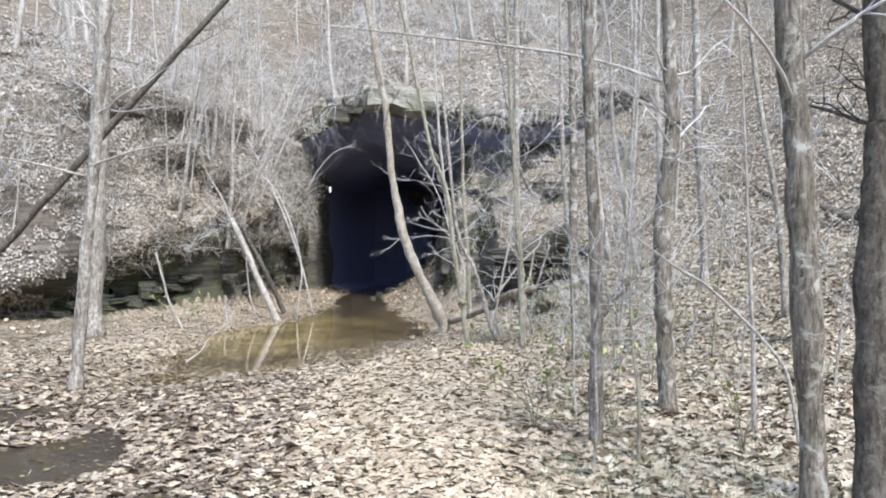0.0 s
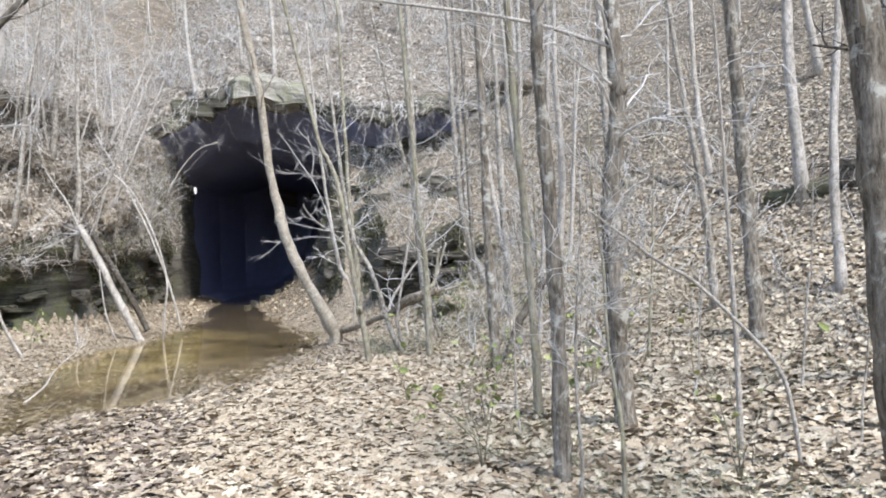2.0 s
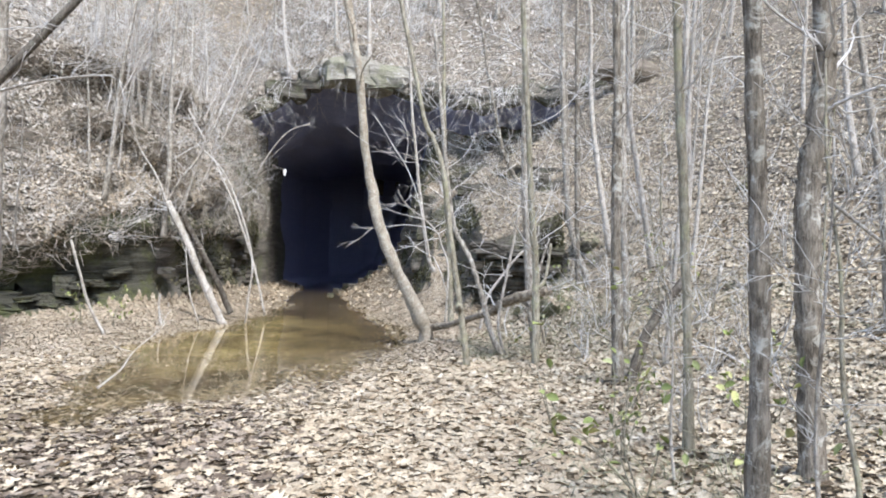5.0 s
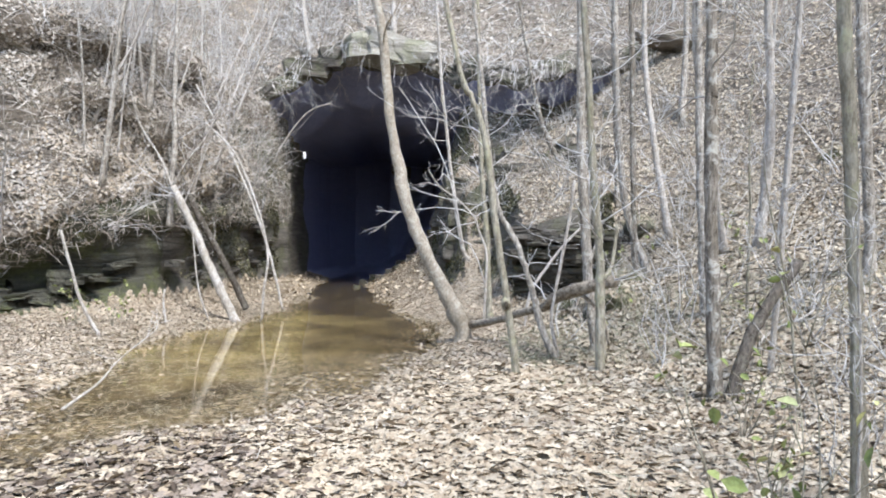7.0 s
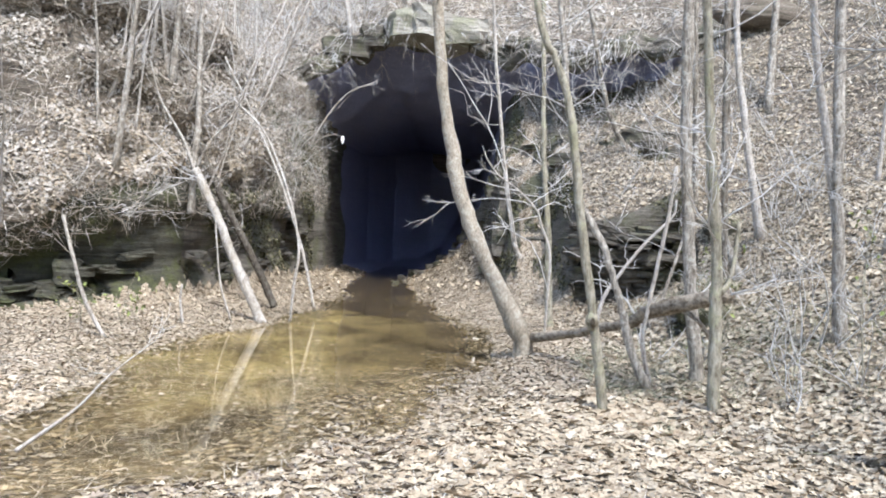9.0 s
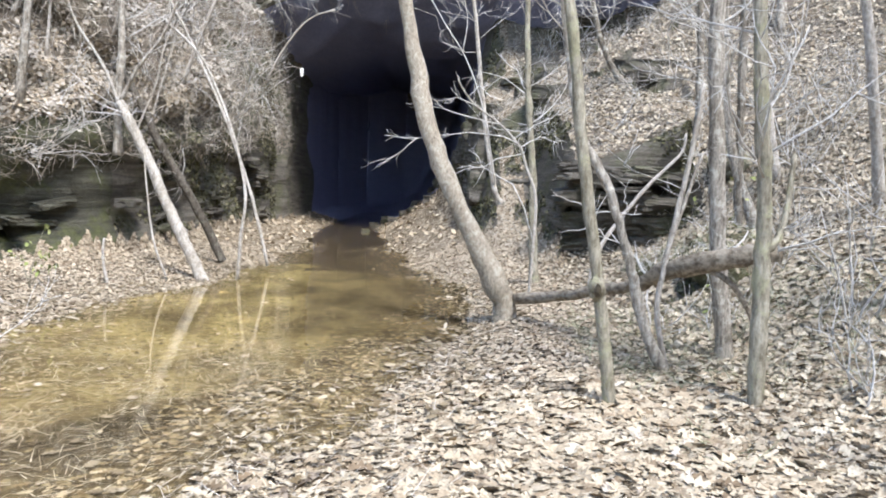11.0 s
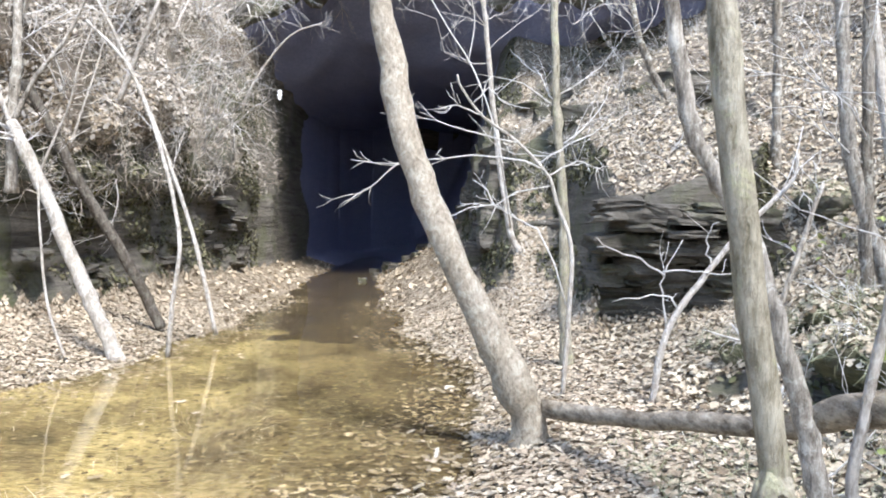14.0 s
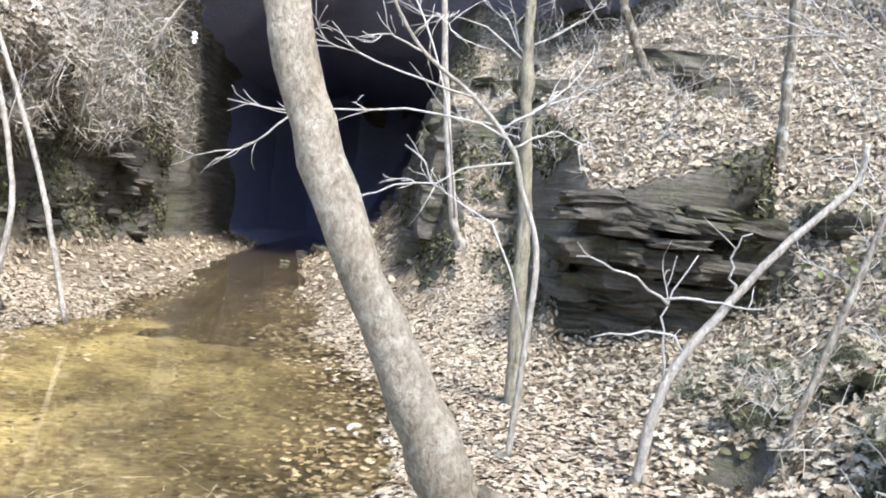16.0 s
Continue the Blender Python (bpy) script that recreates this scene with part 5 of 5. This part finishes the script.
# ---- drooping brush along the lip ----
shrubs = [brush(270 + i, 4, 1.5, 0.9, TWIG, 0.4, 0.01, label="pale stems drooping over the rock lip") for i in range(4)]
merge(place_on(shrubs, CV, CF, ((srow > 11) & (srow < 17) & (cfc[:, 0] > -5.4) & (cfc[:, 0] < 3.5)) * 1.0, 58, 0.5, 1.1, 41, 0.3), "lip_brush", "pale stems drooping over the rock lip")

shrubs = [brush(280 + i, 6, 1.3, 1.1, TWIG, 0.32, 0.014, label="pale combed stems on the hill above the tunnel") for i in range(4)]
merge(place_on(shrubs, CV, CF, ((srow > 13) & (srow < 21) & (cfc[:, 0] > -9.0) & (cfc[:, 0] < 5)) * 1.0, 230, 0.6, 1.3, 43, 0.25), "combed_brush", "pale dead stems combed down the hill above the tunnel")

# ---- rubble round the ledge and at the mouth ----
rg = np.random.RandomState(97)
for _ in range(22):
    x, y = rg.uniform(0.9, 3.4), rg.uniform(20.5, 25.5)
    stone(ground, STONES, rg, x, y, top(x, y, False) - 0.05, rg.uniform(0, 3), (rg.uniform(0.3, 1.0), rg.uniform(0.3, 0.7), rg.uniform(0.1, 0.35)))
for _ in range(16):
    x, y = rg.uniform(-2.6, 0.0), rg.uniform(27.5, 32)
    stone(ground, STONES, rg, x, y, top(x, y, False) + 0.02, rg.uniform(0, 3), (rg.uniform(0.2, 0.6), rg.uniform(0.2, 0.5), rg.uniform(0.1, 0.3)))

# ---- thin green growth on the damp slope ----
GRASS = leaf_material("green_grass", [(0.0, (0.17, 0.175, 0.1)), (0.5, (0.31, 0.31, 0.19)), (1.0, (0.48, 0.47, 0.34))])
scatter("green_grass", GV, GF, damp, 11000, (0.06, 0.2), blade_template(3, 0.014, 0.35), GRASS, "sparse thin green grass among the leaves", "grass", 27, 0.03, 1.6)

# ---- single leaves on the path ----
LEAF_ONE = leaf_material("fallen_leaf", [(0.0, (0.26, 0.2, 0.14)), (0.5, (0.44, 0.375, 0.295)), (1.0, (0.58, 0.52, 0.43))])
info = LEAF_ONE.node_tree.nodes.new("ShaderNodeObjectInfo")
ramp = next(n for n in LEAF_ONE.node_tree.nodes if n.bl_idname == "ShaderNodeValToRGB")
LEAF_ONE.node_tree.links.new(info.outputs["Random"], ramp.inputs[0])
rg = np.random.RandomState(98)
singles = []
for _ in range(6):
    tv, tf = NEAR_LEAF
    me = bpy.data.meshes.new("leaf")
    me.from_pydata((tv * (1, rg.uniform(0.8, 1.3), rg.uniform(-0.6, 1.8))).tolist(), [], tf.tolist())
    me.materials.append(LEAF_ONE)
    singles.append(me)
for _ in range(280):
    x, y = rg.uniform(-0.7, 1.6), rg.uniform(9.0, 15.5)
    leaf = new("leaf", singles[rg.randint(6)])
    leaf.parent = ground
    s = rg.uniform(0.05, 0.1)
    leaf.location, leaf.scale, leaf.rotation_euler = (x, y, max(top(x, y, False), WATER_Z) + 0.03), (s, s, s), (rg.normal(0, 0.3), rg.normal(0, 0.3), rg.uniform(0, 6.28))

# ---- the tree behind the leaning dead trunk ----
tree([(-5.1, 17.8, 1.6), (-5.06, 17.75, 2.3), (-5.0, 17.75, 3.2), (-5.02, 17.8, 4.6), (-4.9, 17.8, 7.0), (-4.8, 17.9, 9.5)], 0.06, 0.03, BARK_GREY, "slim grey tree rising from the edge of the bank", 1001, limbs=9, low=0.3, reach=1.1, depth=2, split=True)
stem("bare_branch", [(-5.0, 17.65, 2.3), (-4.75, 17.6, 2.75), (-4.4, 17.6, 3.2), (-4.15, 17.6, 3.75)], 0.03, 0.014, BARK_GREY, "bare branch at the head of the dead trunk", 1002, 4, 0.6, 1, 0.3)
stem("bare_branch", [(-5.0, 17.65, 2.25), (-5.2, 17.6, 2.8), (-5.55, 17.55, 3.4), (-5.7, 17.5, 4.0)], 0.026, 0.012, BARK_PALE, "bare branch at the head of the dead trunk", 1003, 4, 0.6, 1, 0.3)

# ---- a drooping twig before the mouth, a hollow knot and an undercut bank ----
stem("bare_twig", [(0.35, 20.38, 1.3), (0.12, 19.6, 2.3), (-0.05, 19.5, 2.86), (-0.29, 19.5, 3.4), (-0.56, 19.5, 3.8), (-0.84, 19.5, 4.25), (-1.0, 19.5, 4.45)], 0.013, 0.006, TWIG, "thin zigzag twig hanging before the tunnel mouth", 1010, 4, 0.4, 1, 0.3)
stem("bare_twig", [(-0.3, 19.5, 3.42), (-0.24, 19.5, 3.95), (-0.36, 19.5, 4.45)], 0.009, 0.005, TWIG, "thin zigzag twig hanging before the tunnel mouth", 1011, 2, 0.3, 1, 0.3)
mossy = next(o for o in bpy.data.objects if o.type == "EMPTY" and o.name.startswith("tree") and (o.location.xy - Vector((0.42, 11.75))).length < 0.02)
knot = new("knot", boulder_mesh(655, BARK_MOSS))
knot.parent, knot.location, knot.scale = mossy, Vector((0.29, 11.73, 0.77)) - mossy.location, (0.085, 0.08, 0.13)
# Solid dark lump; the shade inside the knot's hole is its colour.
hollow = new("hollow", boulder_mesh(656, MUD_SHADE))
hollow.parent, hollow.location, hollow.scale = mossy, Vector((0.29, 11.69, 0.77 - 0.015)) - mossy.location, (0.042, 0.035, 0.07)
bank = new("earth_bank", boulder_mesh(657, HUMUS))
bank.location, bank.scale, bank.rotation_euler = (5.9, 22.4, top(5.9, 22.4) + 0.1), (2.1, 1.0, 0.7), (0.1, 0.05, 0.25)
tagged(bank, "dark undercut bank of bare earth on the wooded slope", "earth bank")

# ---- mossy hummocks with dry grass beside the log ----
TUFT = brush(1020, 9, 0.34, 0.9, TWIG, 0.2, 0.004, "grass_tuft", "tuft of dry pale grass on a mossy hummock", 1, "tufts on the hummocks")
spots = []
for x, y, w, tall, seed in ((2.15, 14.7, 0.8, 0.42, 1030), (1.85, 15.75, 0.42, 0.5, 1031), (2.45, 15.35, 0.6, 0.42, 1032)):
    mound = new("hummock", boulder_mesh(seed, MOSS))
    mound.location, mound.scale, mound.rotation_euler = (x, y, top(x, y) + 0.02), (w, w * 0.6, w * tall), (0.1, -0.1, seed * 0.7)
    tagged(mound, "dark mossy hummock of roots and earth under leaves", "hummock", "hummocks by the log")
    spots += [(x - 0.1 * w, y - 0.08, top(x, y) + 0.02 + 0.52 * w * tall), (x + 0.22 * w, y, top(x, y) + 0.02 + 0.46 * w * tall)]
for i, at in enumerate(spots):
    c = TUFT if i == 0 else copy_thing(TUFT, Matrix.Translation(at) @ Matrix.Rotation(i * 1.3, 4, "Z"))
    if i == 0:
        c.matrix_basis = Matrix.Translation(at)

# ---- leaves and grass over the hummocks and boulders ----
bpy.context.view_layer.update()
HV, HF, base = [], [], 0
for o in [o for o in bpy.data.objects if o.name.startswith(("hummock", "boulder")) and o.location.y < 19]:
    co = np.empty(len(o.data.vertices) * 3)
    o.data.vertices.foreach_get("co", co)
    m = np.array(o.matrix_world)
    HV.append(co.reshape(-1, 3) @ m[:3, :3].T + m[:3, 3])
    HF += [(p.vertices[0] + base, p.vertices[1] + base, p.vertices[2] + base, p.vertices[2] + base) for p in o.data.polygons]
    base += len(o.data.vertices)
HV, HF = np.concatenate(HV), np.array(HF)
hn = np.cross(HV[HF[:, 2]] - HV[HF[:, 0]], HV[HF[:, 2]] - HV[HF[:, 1]])
hz = hn[:, 2] / np.maximum(np.linalg.norm(hn, axis=1), 1e-9)
scatter("hummock_litter", HV, HF, sstep(0.1, 0.7, hz), 1500, (0.04, 0.1), NEAR_LEAF, LEAF_BANK, "curled leaves caught on the mossy hummocks", "leaf litter", 38, 0.02, 0.6)
scatter("hummock_grass", HV, HF, sstep(-0.4, 0.5, hz), 5000, (0.05, 0.16), blade_template(3, 0.02, -0.4), GRASS, "dull dry grass and moss over the hummocks", "grass", 39, 0.02, 1.3)
